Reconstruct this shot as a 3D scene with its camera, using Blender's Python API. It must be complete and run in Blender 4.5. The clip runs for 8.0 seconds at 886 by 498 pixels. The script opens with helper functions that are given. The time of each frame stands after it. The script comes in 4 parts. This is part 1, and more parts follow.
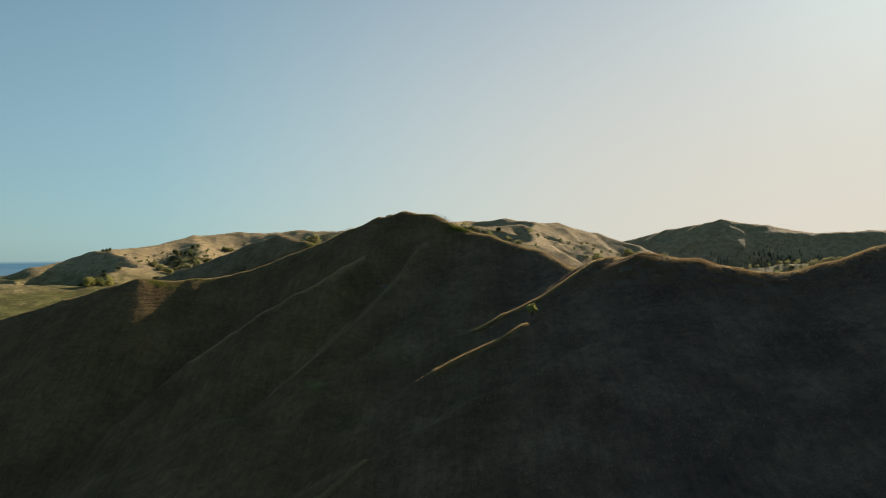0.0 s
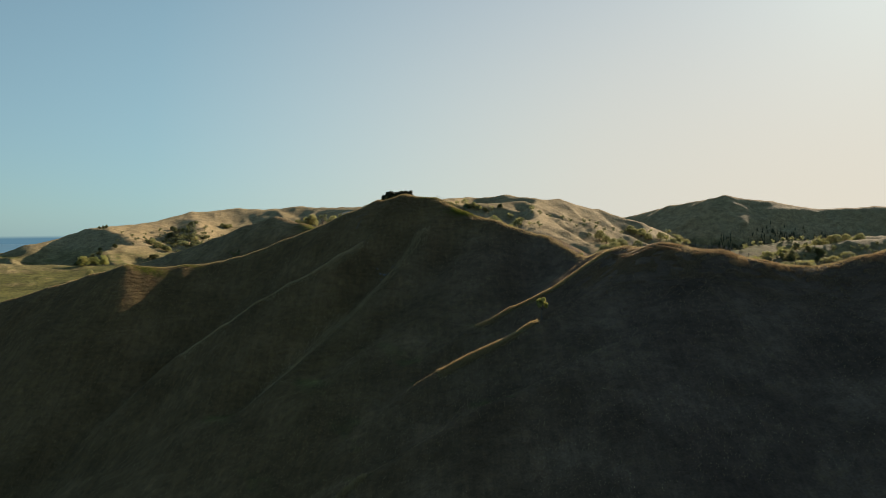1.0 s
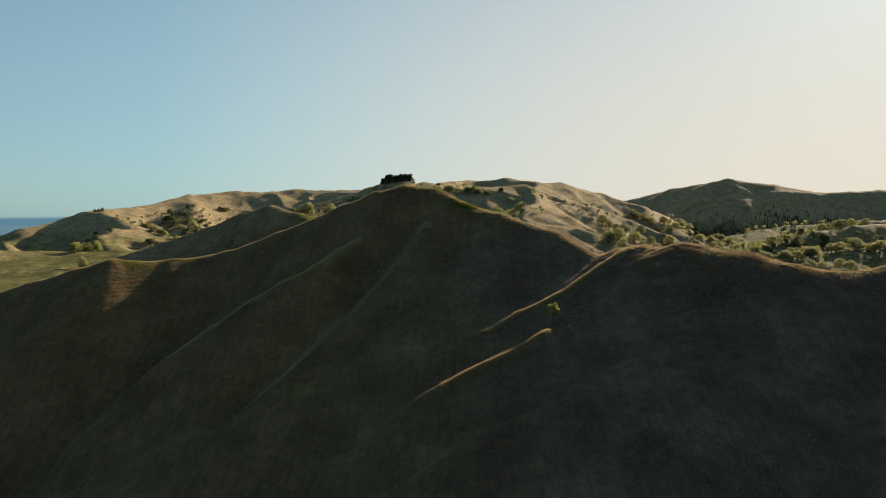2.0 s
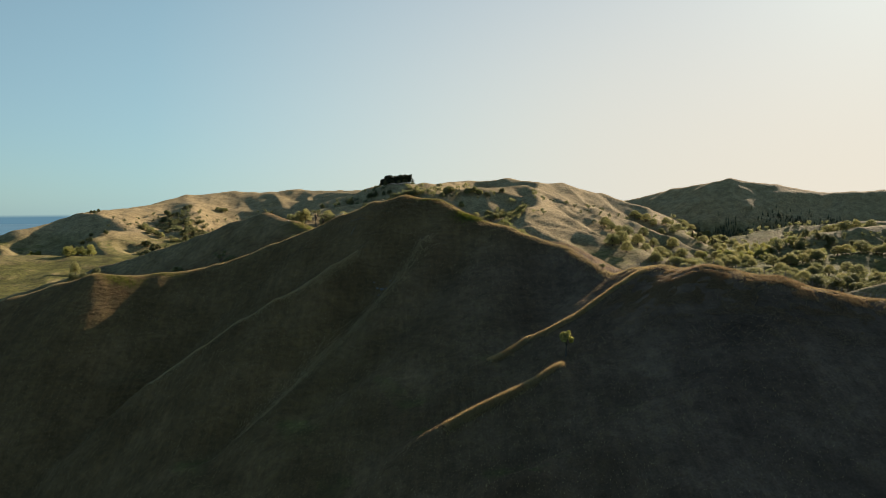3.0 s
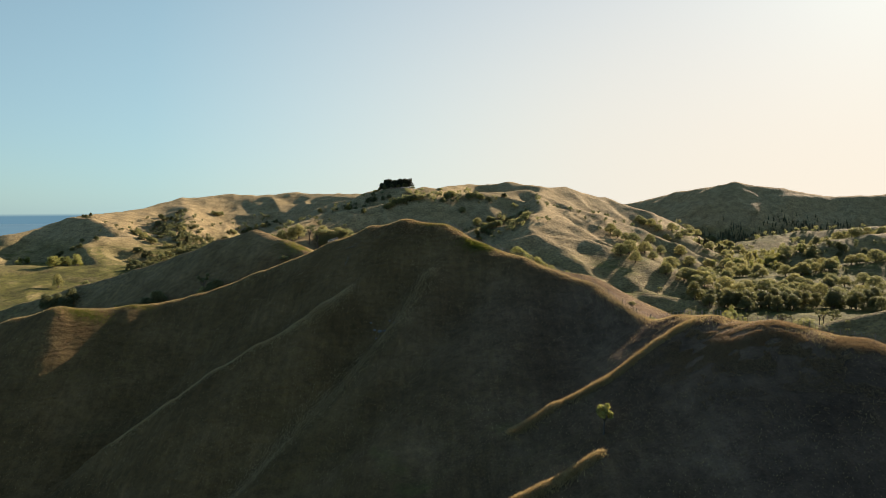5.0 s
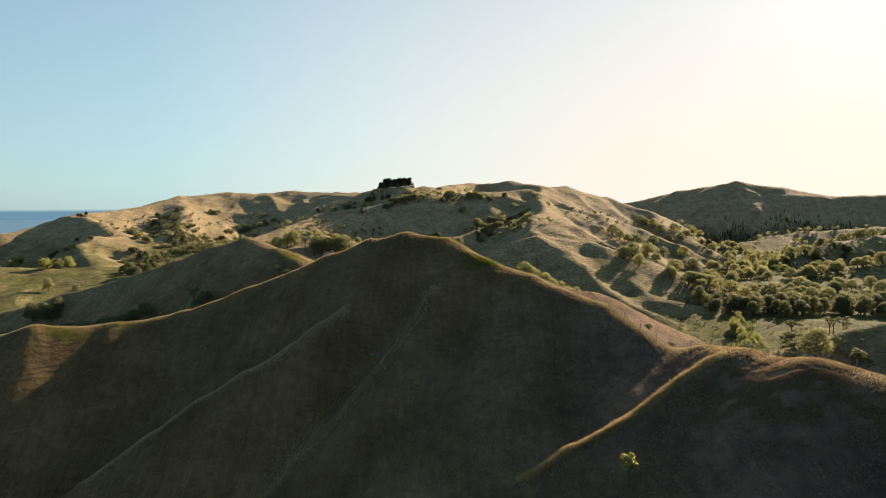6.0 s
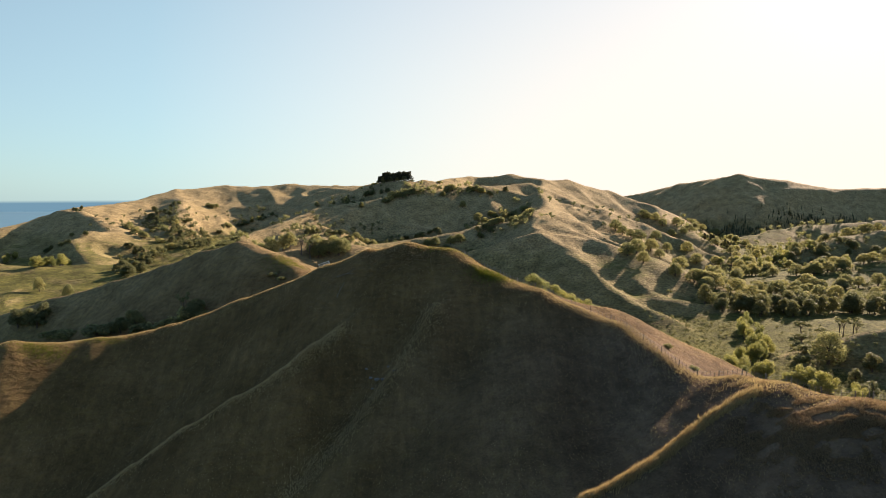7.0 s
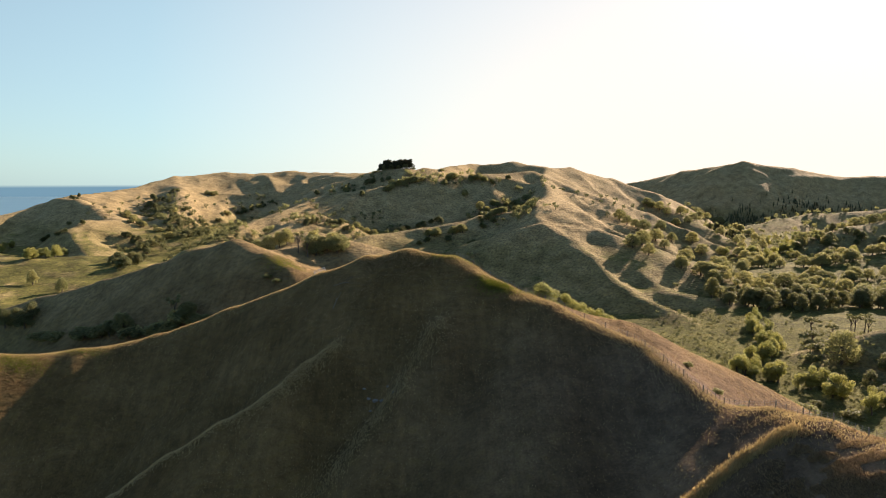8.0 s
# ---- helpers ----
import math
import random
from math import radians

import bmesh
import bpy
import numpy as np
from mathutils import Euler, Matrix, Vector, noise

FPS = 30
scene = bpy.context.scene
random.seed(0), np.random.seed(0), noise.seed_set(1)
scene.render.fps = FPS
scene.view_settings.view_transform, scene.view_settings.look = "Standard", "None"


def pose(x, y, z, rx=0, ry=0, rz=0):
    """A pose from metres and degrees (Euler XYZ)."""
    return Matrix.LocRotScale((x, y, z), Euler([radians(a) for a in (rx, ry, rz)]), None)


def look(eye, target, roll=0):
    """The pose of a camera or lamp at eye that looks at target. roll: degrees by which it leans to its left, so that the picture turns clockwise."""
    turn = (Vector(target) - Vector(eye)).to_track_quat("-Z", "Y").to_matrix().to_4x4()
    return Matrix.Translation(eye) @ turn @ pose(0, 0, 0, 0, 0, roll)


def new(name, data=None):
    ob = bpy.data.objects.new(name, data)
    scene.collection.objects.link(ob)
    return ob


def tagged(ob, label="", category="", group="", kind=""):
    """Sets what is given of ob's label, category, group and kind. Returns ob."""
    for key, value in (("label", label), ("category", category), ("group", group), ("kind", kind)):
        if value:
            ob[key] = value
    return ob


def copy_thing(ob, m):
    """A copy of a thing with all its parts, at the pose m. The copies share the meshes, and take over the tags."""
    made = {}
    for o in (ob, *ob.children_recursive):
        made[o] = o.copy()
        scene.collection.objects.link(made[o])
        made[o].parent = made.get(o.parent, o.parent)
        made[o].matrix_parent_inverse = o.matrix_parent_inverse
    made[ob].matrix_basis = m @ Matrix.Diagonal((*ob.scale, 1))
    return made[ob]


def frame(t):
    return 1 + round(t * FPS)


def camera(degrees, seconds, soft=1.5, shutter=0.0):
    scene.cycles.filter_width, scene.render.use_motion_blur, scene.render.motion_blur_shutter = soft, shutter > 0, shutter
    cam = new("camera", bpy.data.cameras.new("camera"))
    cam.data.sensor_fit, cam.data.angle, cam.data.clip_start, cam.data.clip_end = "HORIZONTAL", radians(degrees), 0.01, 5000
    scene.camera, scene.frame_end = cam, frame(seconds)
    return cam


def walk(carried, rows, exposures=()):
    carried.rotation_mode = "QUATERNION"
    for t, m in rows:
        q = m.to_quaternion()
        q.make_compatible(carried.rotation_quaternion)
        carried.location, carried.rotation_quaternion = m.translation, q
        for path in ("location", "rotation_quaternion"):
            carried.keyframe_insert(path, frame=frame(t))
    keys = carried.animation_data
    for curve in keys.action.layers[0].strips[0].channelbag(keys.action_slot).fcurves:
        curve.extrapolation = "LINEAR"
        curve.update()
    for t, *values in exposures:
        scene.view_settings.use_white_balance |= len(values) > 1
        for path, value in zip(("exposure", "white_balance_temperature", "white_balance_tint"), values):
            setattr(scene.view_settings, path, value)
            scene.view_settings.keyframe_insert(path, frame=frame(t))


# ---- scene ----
cam = camera(70.0, 8.0, soft=0.55)
PATH = [
    (0, (1.462, 1.207, 3.796), (1.452, 3.207, 3.813), -0.6),
    (0.5, (1.172, 6.116, 5.373), (1.161, 8.116, 5.355), -0.6),
    (1, (0.744, 10.968, 6.985), (0.733, 12.967, 6.922), -0.6),
    (1.5, (0.335, 16.007, 8.577), (0.324, 18.004, 8.468), -0.5),
    (3, (-0.675, 30.728, 14.05), (-0.684, 32.724, 13.923), -0.5),
    (3.5, (-1.078, 35.531, 15.692), (-1.086, 37.527, 15.565), -0.5),
    (4, (-1.463, 40.484, 17.294), (-1.47, 42.481, 17.168), -0.4),
    (4.5, (-1.964, 45.771, 18.784), (-1.971, 47.767, 18.659), -0.4),
    (6, (-3.158, 60.723, 24.038), (-3.162, 62.718, 23.901), -0.2),
    (6.5, (-3.68, 65.555, 25.867), (-3.682, 67.55, 25.722), -0.2),
    (7, (-3.999, 70.253, 27.789), (-4.001, 72.246, 27.624), -0.2),
    (7.5, (-4.168, 74.845, 29.722), (-4.172, 76.836, 29.534), -0.2),
    (8, (-4.404, 79.29, 31.492), (-4.41, 81.278, 31.281), -0.1),
]
walk(cam, [(t, look(eye, target, roll)) for t, eye, target, roll in PATH],
     [(0, 0.62, 6750, 14), (1.5, 0.7, 6800, 14), (3, 0.8, 6850, 15), (4.5, 0.92, 6950, 17), (6.0, 1.14, 7050, 20), (7, 1.26, 7150, 23), (8, 1.32, 7250, 24)])

# ---- world and sun ----
SUN_AZ, SUN_EL = radians(38.0), radians(21.8)
SUN_DIR = Vector((math.sin(SUN_AZ) * math.cos(SUN_EL), math.cos(SUN_AZ) * math.cos(SUN_EL), math.sin(SUN_EL)))
world = bpy.data.worlds.new("world")
scene.world = world
world.use_nodes = True
wn, wl = world.node_tree.nodes, world.node_tree.links
wn.clear()
sky = wn.new("ShaderNodeTexSky")
sky.sky_type, sky.sun_disc = "NISHITA", False
sky.sun_elevation, sky.sun_rotation = SUN_EL, SUN_AZ
sky.altitude, sky.air_density, sky.dust_density, sky.ozone_density = 100.0, 1.0, 0.6, 1.5
bg = wn.new("ShaderNodeBackground")
bg.inputs["Strength"].default_value = 0.055
wo = wn.new("ShaderNodeOutputWorld")
# thin summer haze over the whole sky, and the hazy far sea below the horizon
veil = wn.new("ShaderNodeMix")
veil.data_type = "RGBA"
clear = wn.new("ShaderNodeMix")
clear.data_type, clear.blend_type = "RGBA", "MULTIPLY"
clear.inputs["Factor"].default_value, clear.inputs[7].default_value = 1.0, (0.54, 0.84, 0.98, 1)
wl.new(sky.outputs["Color"], clear.inputs[6])
wl.new(clear.outputs[2], veil.inputs[6])
way = wn.new("ShaderNodeTexCoord")
axis = wn.new("ShaderNodeSeparateXYZ")
wl.new(way.outputs["Generated"], axis.inputs[0])
thick = wn.new("ShaderNodeMapRange")
thick.interpolation_type = "SMOOTHSTEP"
for key, value in (("From Min", 0.0), ("From Max", 0.75), ("To Min", 0.72), ("To Max", 0.22)):
    thick.inputs[key].default_value = value
wl.new(axis.outputs["Z"], thick.inputs["Value"])
# the haze glows towards the sun and thins away from it
lean = wn.new("ShaderNodeVectorMath")
lean.operation = "DOT_PRODUCT"
lean.inputs[1].default_value = (math.sin(SUN_AZ), math.cos(SUN_AZ), 0)
wl.new(way.outputs["Generated"], lean.inputs[0])
glow = wn.new("ShaderNodeMapRange")
for key, value in (("From Min", -0.4), ("From Max", 0.9), ("To Min", 0.1), ("To Max", 1.35)):
    glow.inputs[key].default_value = value
wl.new(lean.outputs["Value"], glow.inputs["Value"])
tone = wn.new("ShaderNodeMix")
tone.data_type = "RGBA"
tone.inputs[6].default_value, tone.inputs[7].default_value = (4.4, 7.05, 7.6, 1), (8.2, 7.95, 7.0, 1)
warm = wn.new("ShaderNodeMapRange")
warm.inputs["From Min"].default_value, warm.inputs["From Max"].default_value = 0.45, 1.0
wl.new(lean.outputs["Value"], warm.inputs["Value"])
wl.new(warm.outputs["Result"], tone.inputs["Factor"])
wl.new(tone.outputs[2], veil.inputs[7])
amount = wn.new("ShaderNodeMath")
amount.operation = "MULTIPLY"
wl.new(thick.outputs["Result"], amount.inputs[0])
wl.new(glow.outputs["Result"], amount.inputs[1])
wl.new(amount.outputs[0], veil.inputs["Factor"])
edge = wn.new("ShaderNodeMapRange")
edge.inputs["From Min"].default_value, edge.inputs["From Max"].default_value = -0.007, -0.003
wl.new(axis.outputs["Z"], edge.inputs["Value"])
deep = wn.new("ShaderNodeMix")
deep.data_type = "RGBA"
deep.inputs[6].default_value = (1.15, 2.55, 3.5, 1)
wl.new(edge.outputs["Result"], deep.inputs["Factor"])
wl.new(veil.outputs[2], deep.inputs[7])
wl.new(deep.outputs[2], bg.inputs["Color"])
wl.new(bg.outputs["Background"], wo.inputs["Surface"])
sun = new("sun", bpy.data.lights.new("sun", "SUN"))
sun.data.energy, sun.data.angle, sun.data.color = 5.0, radians(0.6), (1.0, 0.87, 0.71)
sun.matrix_world = SUN_DIR.to_track_quat("Z", "Y").to_matrix().to_4x4()

# ---- the lie of the land ----
def hash2(ix, iy, seed):
    h = (ix * 374761393 + iy * 668265263 + seed * 1442695041) & 0xFFFFFFFF
    h = ((h ^ (h >> 13)) * 1274126177) & 0xFFFFFFFF
    return ((h ^ (h >> 16)) & 0xFFFF) / 65535.0


def noise2(x, y, size, seed):
    """Smooth noise from -1 to 1, with waves about size metres long."""
    u, v = np.asarray(x) / size, np.asarray(y) / size
    iu, iv = np.floor(u).astype(np.int64), np.floor(v).astype(np.int64)
    fu, fv = u - iu, v - iv
    su, sv = fu * fu * fu * (fu * (fu * 6 - 15) + 10), fv * fv * fv * (fv * (fv * 6 - 15) + 10)
    a, b = hash2(iu, iv, seed), hash2(iu + 1, iv, seed)
    c, d = hash2(iu, iv + 1, seed), hash2(iu + 1, iv + 1, seed)
    return 2 * ((a + (b - a) * su) * (1 - sv) + (c + (d - c) * su) * sv) - 1


# Each ridge: crest rounding, slope to the left of its line, slope to the right, softness, then its line from end to end.
RIDGES = [
    # the hill in front with its shoulder and saddle
    (3.0, 0.66, 0.95, 1.0, [(-84, 209, -4.3), (-81, 209.5, -3.8), (-66.8, 213.5, -1.7), (-50, 214.8, 4.3), (-30, 212, 12.2), (-20, 209.5, 15.9), (-11, 207.5, 17.3), (-3, 206, 16.3), (6, 200, 12), (15, 194, 8.8), (27, 184, 4.6), (34.8, 168, -0.6), (38.5, 160, 0.4), (41, 153, 1.9)]),
    # its low shoulder
    (4.0, 0.66, 0.88, 0.8, [(-185, 206, -27), (-119, 204, -9.4), (-106, 203.5, -5.6), (-97, 203.5, -3.0), (-84, 209, -4.3)]),
    # the knoll and the ridge beyond it
    (3.0, 0.6, 0.62, 1.0, [(38.5, 160, 0.8), (41, 153, 1.9), (46, 143, 3.3), (54, 135, 1.8), (61, 131, -0.3), (66, 129, -1), (76, 126, 0.8), (85, 122, 4), (110, 112, 12), (150, 95, 16), (230, 60, 10)]),
    # spurs of the knoll
    (0.8, 0.75, 0.95, 0.5, [(38, 153, 0.2), (31, 153, -3.8), (23, 150.5, -7.2), (15, 149, -10.6), (7.6, 145.7, -14.0), (-5, 140, -21), (-25, 130, -34)]),
    (0.8, 0.7, 0.75, 0.6, [(42, 138, -1), (30, 134, -9.6), (23, 131.5, -10.4), (17, 129.5, -10.8), (-0.5, 126.5, -19.3), (-8, 122.5, -26), (-20, 115, -37)]),
    (1.0, 0.6, 0.6, 0.8, [(58, 130, 0), (36, 118, -10), (10, 110, -20), (-12, 104, -30), (-32, 92, -44)]),
    (4.0, 0.6, 0.5, 1.0, [(14, 199, 8.6), (30, 199, 4.4), (38, 199, -0.2), (44, 200, -5.0), (49, 201, -10.8), (57, 203, -18)]),
    (3.0, 0.66, 0.6, 1.0, [(14, 194, 7), (20, 212, 2), (38, 226, -9), (60, 232, -22)]),
    # spurs on the face of the front hill
    (1.2, 0.85, 0.95, 0.6, [(-17, 203, 14), (-19.8, 194, 5.6), (-23.4, 190, 3.3), (-27.1, 186, 0.6), (-31.2, 180.5, -2.5), (-39.5, 177, -6.9), (-47, 175, -11.2), (-55.2, 173, -17.2), (-65.7, 168, -23.9)]),
    (1.5, 0.9, 0.9, 0.8, [(2, 200, 13.4), (-5, 191, 6.8), (-13, 181, -2.4), (-26, 166, -16), (-40, 150, -32)]),
    # the second ridge
    (3.0, 0.4, 0.88, 1.0, [(-240, 330, -34), (-178, 312, -17.5), (-150, 304, -9.7), (-124, 298, -2.4), (-101, 292, 4), (-86, 287, 9.3), (-73, 283, 12.8), (-58, 270, 9.6), (-49, 262, 6.5), (-42, 246, -2)]),
    (4.0, 0.4, 0.5, 1.0, [(-64, 300, 7.5), (-62, 306, 7.5), (-56, 325, 12), (-36, 312, 9), (-8, 300, -2)]),
    # the green field
    (25.0, 0.3, 0.14, 2.0, [(-420, 450, -20), (-330, 470, -16), (-250, 500, -19.5), (-190, 480, -24)]),
    # the long skyline
    (10.0, 0.5, 0.37, 3.0, [(-680, 740, -60), (-600, 780, -28), (-519, 800, -8), (-497, 850, 3), (-476, 900, 14), (-466, 1000, 21), (-432, 1100, 40), (-375, 1150, 47), (-310, 1150, 45.5), (-264, 1150, 50), (-215, 1130, 46), (-174, 1100, 46), (-74, 960, 43)]),
    (6.0, 0.42, 0.75, 2.5, [(-476.5, 855, 12.5), (-432.3, 832, 11.6), (-403.7, 812, 5), (-379.6, 785, -6.7), (-351.5, 745, -21.3)]),
    (5.0, 0.42, 0.75, 2.0, [(-361.8, 765, -8.7), (-366.9, 730, -7.8), (-361.7, 690, -14.6), (-333.3, 650, -22.9), (-306.4, 612, -31.9)]),
    (8.0, 0.56, 0.58, 3.0, [(-432, 1090, 36), (-350, 930, 12), (-330, 800, -10)]),
    (12.0, 0.56, 0.66, 3.0, [(-150, 900, 31), (-97, 872, 42.5), (-78, 868, 47), (-54, 868, 47.5), (-44, 872, 44), (-30, 880, 48), (-20, 890, 46), (30, 1040, 58), (60, 1040, 57), (97, 1040, 61), (142, 980, 52), (175, 1000, 49)]),
    (8.0, 0.56, 0.58, 3.0, [(175, 1000, 49), (237, 1020, 35), (290, 980, 14), (314, 880, -20), (325, 780, -42)]),
    # the knob and its spurs
    (4.0, 0.56, 0.85, 2.0, [(142, 960, 48), (118, 850, 33), (95, 720, 18), (88, 650, 14), (76, 605, 2)]),
    (5.0, 0.56, 0.74, 2.0, [(8, 606, -20), (40, 593, -10.5), (74, 580, -2.5)]),
    (4.0, 0.56, 0.74, 2.0, [(74, 580, -2.5), (103, 530, -22), (115, 485, -37), (138, 437, -49)]),
    (4.0, 0.5, 0.6, 2.0, [(76, 600, -1), (110, 580, -9), (130, 562, -19)]),
    (5.0, 0.5, 0.36, 2.0, [(130, 562, -19), (150, 545, -29), (178, 508, -47)]),
    (5.0, 0.56, 0.58, 2.0, [(118, 850, 32), (150, 780, 8), (180, 700, -14), (230, 640, -44)]),
    (3.0, 0.5, 0.6, 2.0, [(84, 640, 10), (104, 600, -4), (122, 572, -11), (138, 565, -16)]),
    (8.0, 0.36, 0.36, 2.0, [(112, 556, -19), (132, 528, -31), (152, 496, -43)]),
    (5.0, 0.5, 0.36, 2.0, [(138, 565, -16), (146, 562, -18), (164, 544, -29), (172, 520, -42)]),
    (4.0, 0.5, 0.58, 2.0, [(130, 870, 36), (172, 790, 12), (212, 770, -2), (246, 742, -18), (275, 722, -33), (300, 705, -46)]),
    # middle ridges
    (6.0, 0.56, 0.7, 3.0, [(-215, 600, -23), (-199, 680, -10), (-144, 780, 14.5), (-48, 830, 31), (40, 860, 40), (110, 900, 45)]),
    (6.0, 0.56, 0.66, 2.0, [(-90, 570, -23), (-63, 612, -14), (-26, 642, -9), (30, 662, 0), (80, 656, 8)]),
    (6.0, 0.56, 0.58, 2.0, [(-135, 700, 1), (-150, 640, -10), (-170, 590, -22)]),
    # the mountain across the valley
    (12.0, 0.45, 0.76, 4.0, [(330, 1550, 14), (412, 1500, 28), (489, 1400, 52), (561, 1300, 68), (649, 1295, 56), (749, 1290, 39), (840, 1270, 42), (1100, 1240, 50), (1400, 1000, 40)]),
    # low rises across the valley
    (6.0, 0.7, 0.4, 3.0, [(738.6, 830, -0.2), (589.8, 810, -7), (490.6, 790, -12.8), (438.4, 770, -18.9), (402.5, 750, -30), (370.7, 735, -42.8)]),
    (10.0, 0.6, 0.4, 4.0, [(816.4, 1090, -9.1), (691.4, 1080, -13.9), (575, 1060, -19.8), (508, 1040, -25.5), (451, 1010, -32.8)]),
    (12.0, 0.3, 0.3, 3.0, [(700, 640, 0), (520, 640, -20), (390, 640, -33), (300, 615, -46)]),
    (4.0, 0.56, 0.58, 1.5, [(163, 362, -47), (185, 350, -34), (230, 330, -16), (300, 310, 3), (450, 250, 20)]),
]
# Gullies worn into the hill in front: depth, half width, then the line.
GULLIES = [
    (3.2, 4.5, [(-9, 199), (-13, 190), (-17, 182), (-24, 172), (-34, 160), (-46, 148)]),
    (2.6, 4.5, [(8, 194), (2, 184), (-4, 174), (-14, 160), (-26, 148)]),
    (2.2, 3.5, [(-33, 204), (-40, 194), (-50, 185), (-62, 179), (-78, 172)]),
    (1.8, 3.0, [(-52, 208), (-58, 198), (-68, 189), (-82, 180)]),
]
# Valley floors: place and height.
FLOORS = [(0, 60, -64), (-120, 110, -56), (120, 40, -40), (-100, 240, -24), (-140, 262, -30), (-220, 350, -30), (-60, 390, -20), (-250, 570, -40), (-330, 560, -44), (-300, 800, -22),
          (-450, 600, -46), (150, 400, -50), (230, 470, -48), (220, 650, -46), (330, 750, -46), (400, 950, -44), (650, 800, -42), (0, 720, -18),
          (30, 470, -52), (80, 300, -49), (60, 380, -54), (150, 340, -49), (190, 380, -49), (-750, 900, -95), (-800, 300, -90), (0, 1900, -95), (1000, 1800, -80), (0, -300, -60), (900, 300, -40)]


def lie(x, y, rough=True):
    """The height of the ground."""
    x, y = np.asarray(x, float), np.asarray(y, float)
    far = np.clip((np.hypot(x, y) - 280) / 250, 0, 1)
    wx = x + far * (7 * noise2(x, y, 70, 11) + 3 * noise2(x, y, 28, 12)) + 0.8 * noise2(x, y, 14, 13)
    wy = y + far * (7 * noise2(x, y, 70, 21) + 3 * noise2(x, y, 28, 22)) + 0.8 * noise2(x, y, 14, 23)
    num, den = np.zeros_like(x), np.zeros_like(x)
    for fx, fy, fz in FLOORS:
        w = 1 / (((x - fx) ** 2 + (y - fy) ** 2) ** 1.5 + 1e4)
        num, den = num + w * fz, den + w
    top = num / den
    crest = top + 0.0
    out = np.hypot(x - 100, y - 700)
    top = top - 130 * np.clip((out - 1500) / 900, 0, 1)
    for rnd, left, right, soft, line in RIDGES:
        best, high = None, None
        for (ax, ay, az), (bx, by, bz) in zip(line, line[1:]):
            dx, dy = bx - ax, by - ay
            size = math.hypot(dx, dy)
            s = np.clip(((wx - ax) * dx + (wy - ay) * dy) / size ** 2, 0, 1)
            px, py = wx - ax - s * dx, wy - ay - s * dy
            d = np.hypot(px, py)
            side = np.clip((dx * py - dy * px) / size / (d + rnd), -1, 1)
            slope = right + (left - right) * (0.5 + 0.5 * side)
            z = az + s * (bz - az)
            h = z - slope * (np.sqrt(d * d + rnd * rnd) - rnd)
            if best is None:
                best, high = h, z
            else:
                m = np.maximum(best, h)
                w = np.exp(np.clip((h - m) / soft, -60, 0))
                v = np.exp(np.clip((best - m) / soft, -60, 0))
                high = (high * v + z * w) / (v + w)
                best = m + soft * np.log(np.maximum(v + w, 1e-9)) * np.where(w > v, v / w, w / np.maximum(v, 1e-9)) * 0.6
        m = np.maximum(top, best)
        k = soft * 1.2
        w, v = np.exp(np.clip((best - m) / k, -60, 0)), np.exp(np.clip((top - m) / k, -60, 0))
        crest = (crest * v + high * w) / (v + w)
        top = m + k * np.log(v + w)
    for depth, wide, line in GULLIES:
        d = np.full_like(x, 1e9)
        for (ax, ay), (bx, by) in zip(line, line[1:]):
            dx, dy = bx - ax, by - ay
            f = np.clip(((wx - ax) * dx + (wy - ay) * dy) / (dx * dx + dy * dy), 0, 1)
            d = np.minimum(d, np.hypot(wx - ax - f * dx, wy - ay - f * dy))
        fade = np.clip(np.hypot(x - line[0][0], y - line[0][1]) / 12, 0, 1)
        top = top - depth * fade * np.exp(-(d / wide) ** 2)
    if rough:
        drop = np.clip((crest - top) / 14, 0, 1)
        rug = 1 - np.abs(noise2(wx + 0.4 * y, wy, 46, 31))
        calm = 1 - 0.85 * np.exp(-(((x - 50) / 75) ** 2 + ((y - 500) / 85) ** 2) ** 2) - 0.2 * np.clip((x - 300) / 120, 0, 1) * np.clip((y - 950) / 120, 0, 1)
        top = top + drop * far * calm * (8 * (rug - 0.6) + 4 * noise2(wx, wy, 85, 33) + 2.2 * noise2(wx, wy, 21, 34))
        top = top + drop * (1 - far) * np.clip((240 - y) / 20, 0, 1) * (2.0 * (1 - noise2(x + 0.55 * y, y * 0.3, 19, 35) ** 2) - 1.3)
        top = top + (0.25 + 0.5 * far) * noise2(x, y, 11, 41) + 0.13 * noise2(x, y, 4.2, 42) + 0.07 * noise2(x, y, 1.9, 43)
    return top


# The ground's net: rings round a point near the start of the flight, closer set over the hills in view.
HUB_Y = -30.0
RINGS = np.concatenate([np.linspace(4, 120, 40, endpoint=False), np.arange(120, 330, 0.85), 330 * (1800 / 330) ** np.linspace(0, 1, 300), 1800 * (3200 / 1800) ** np.linspace(0.1, 1, 12)])
TURNS = np.concatenate([np.arange(-44, 44, 0.12), np.arange(44, 316, 3.0)])
NET_A, NET_R = np.meshgrid(np.radians(TURNS), RINGS)
NET_X, NET_Y = NET_R * np.sin(NET_A), HUB_Y + NET_R * np.cos(NET_A)
NET_Z = lie(NET_X, NET_Y)


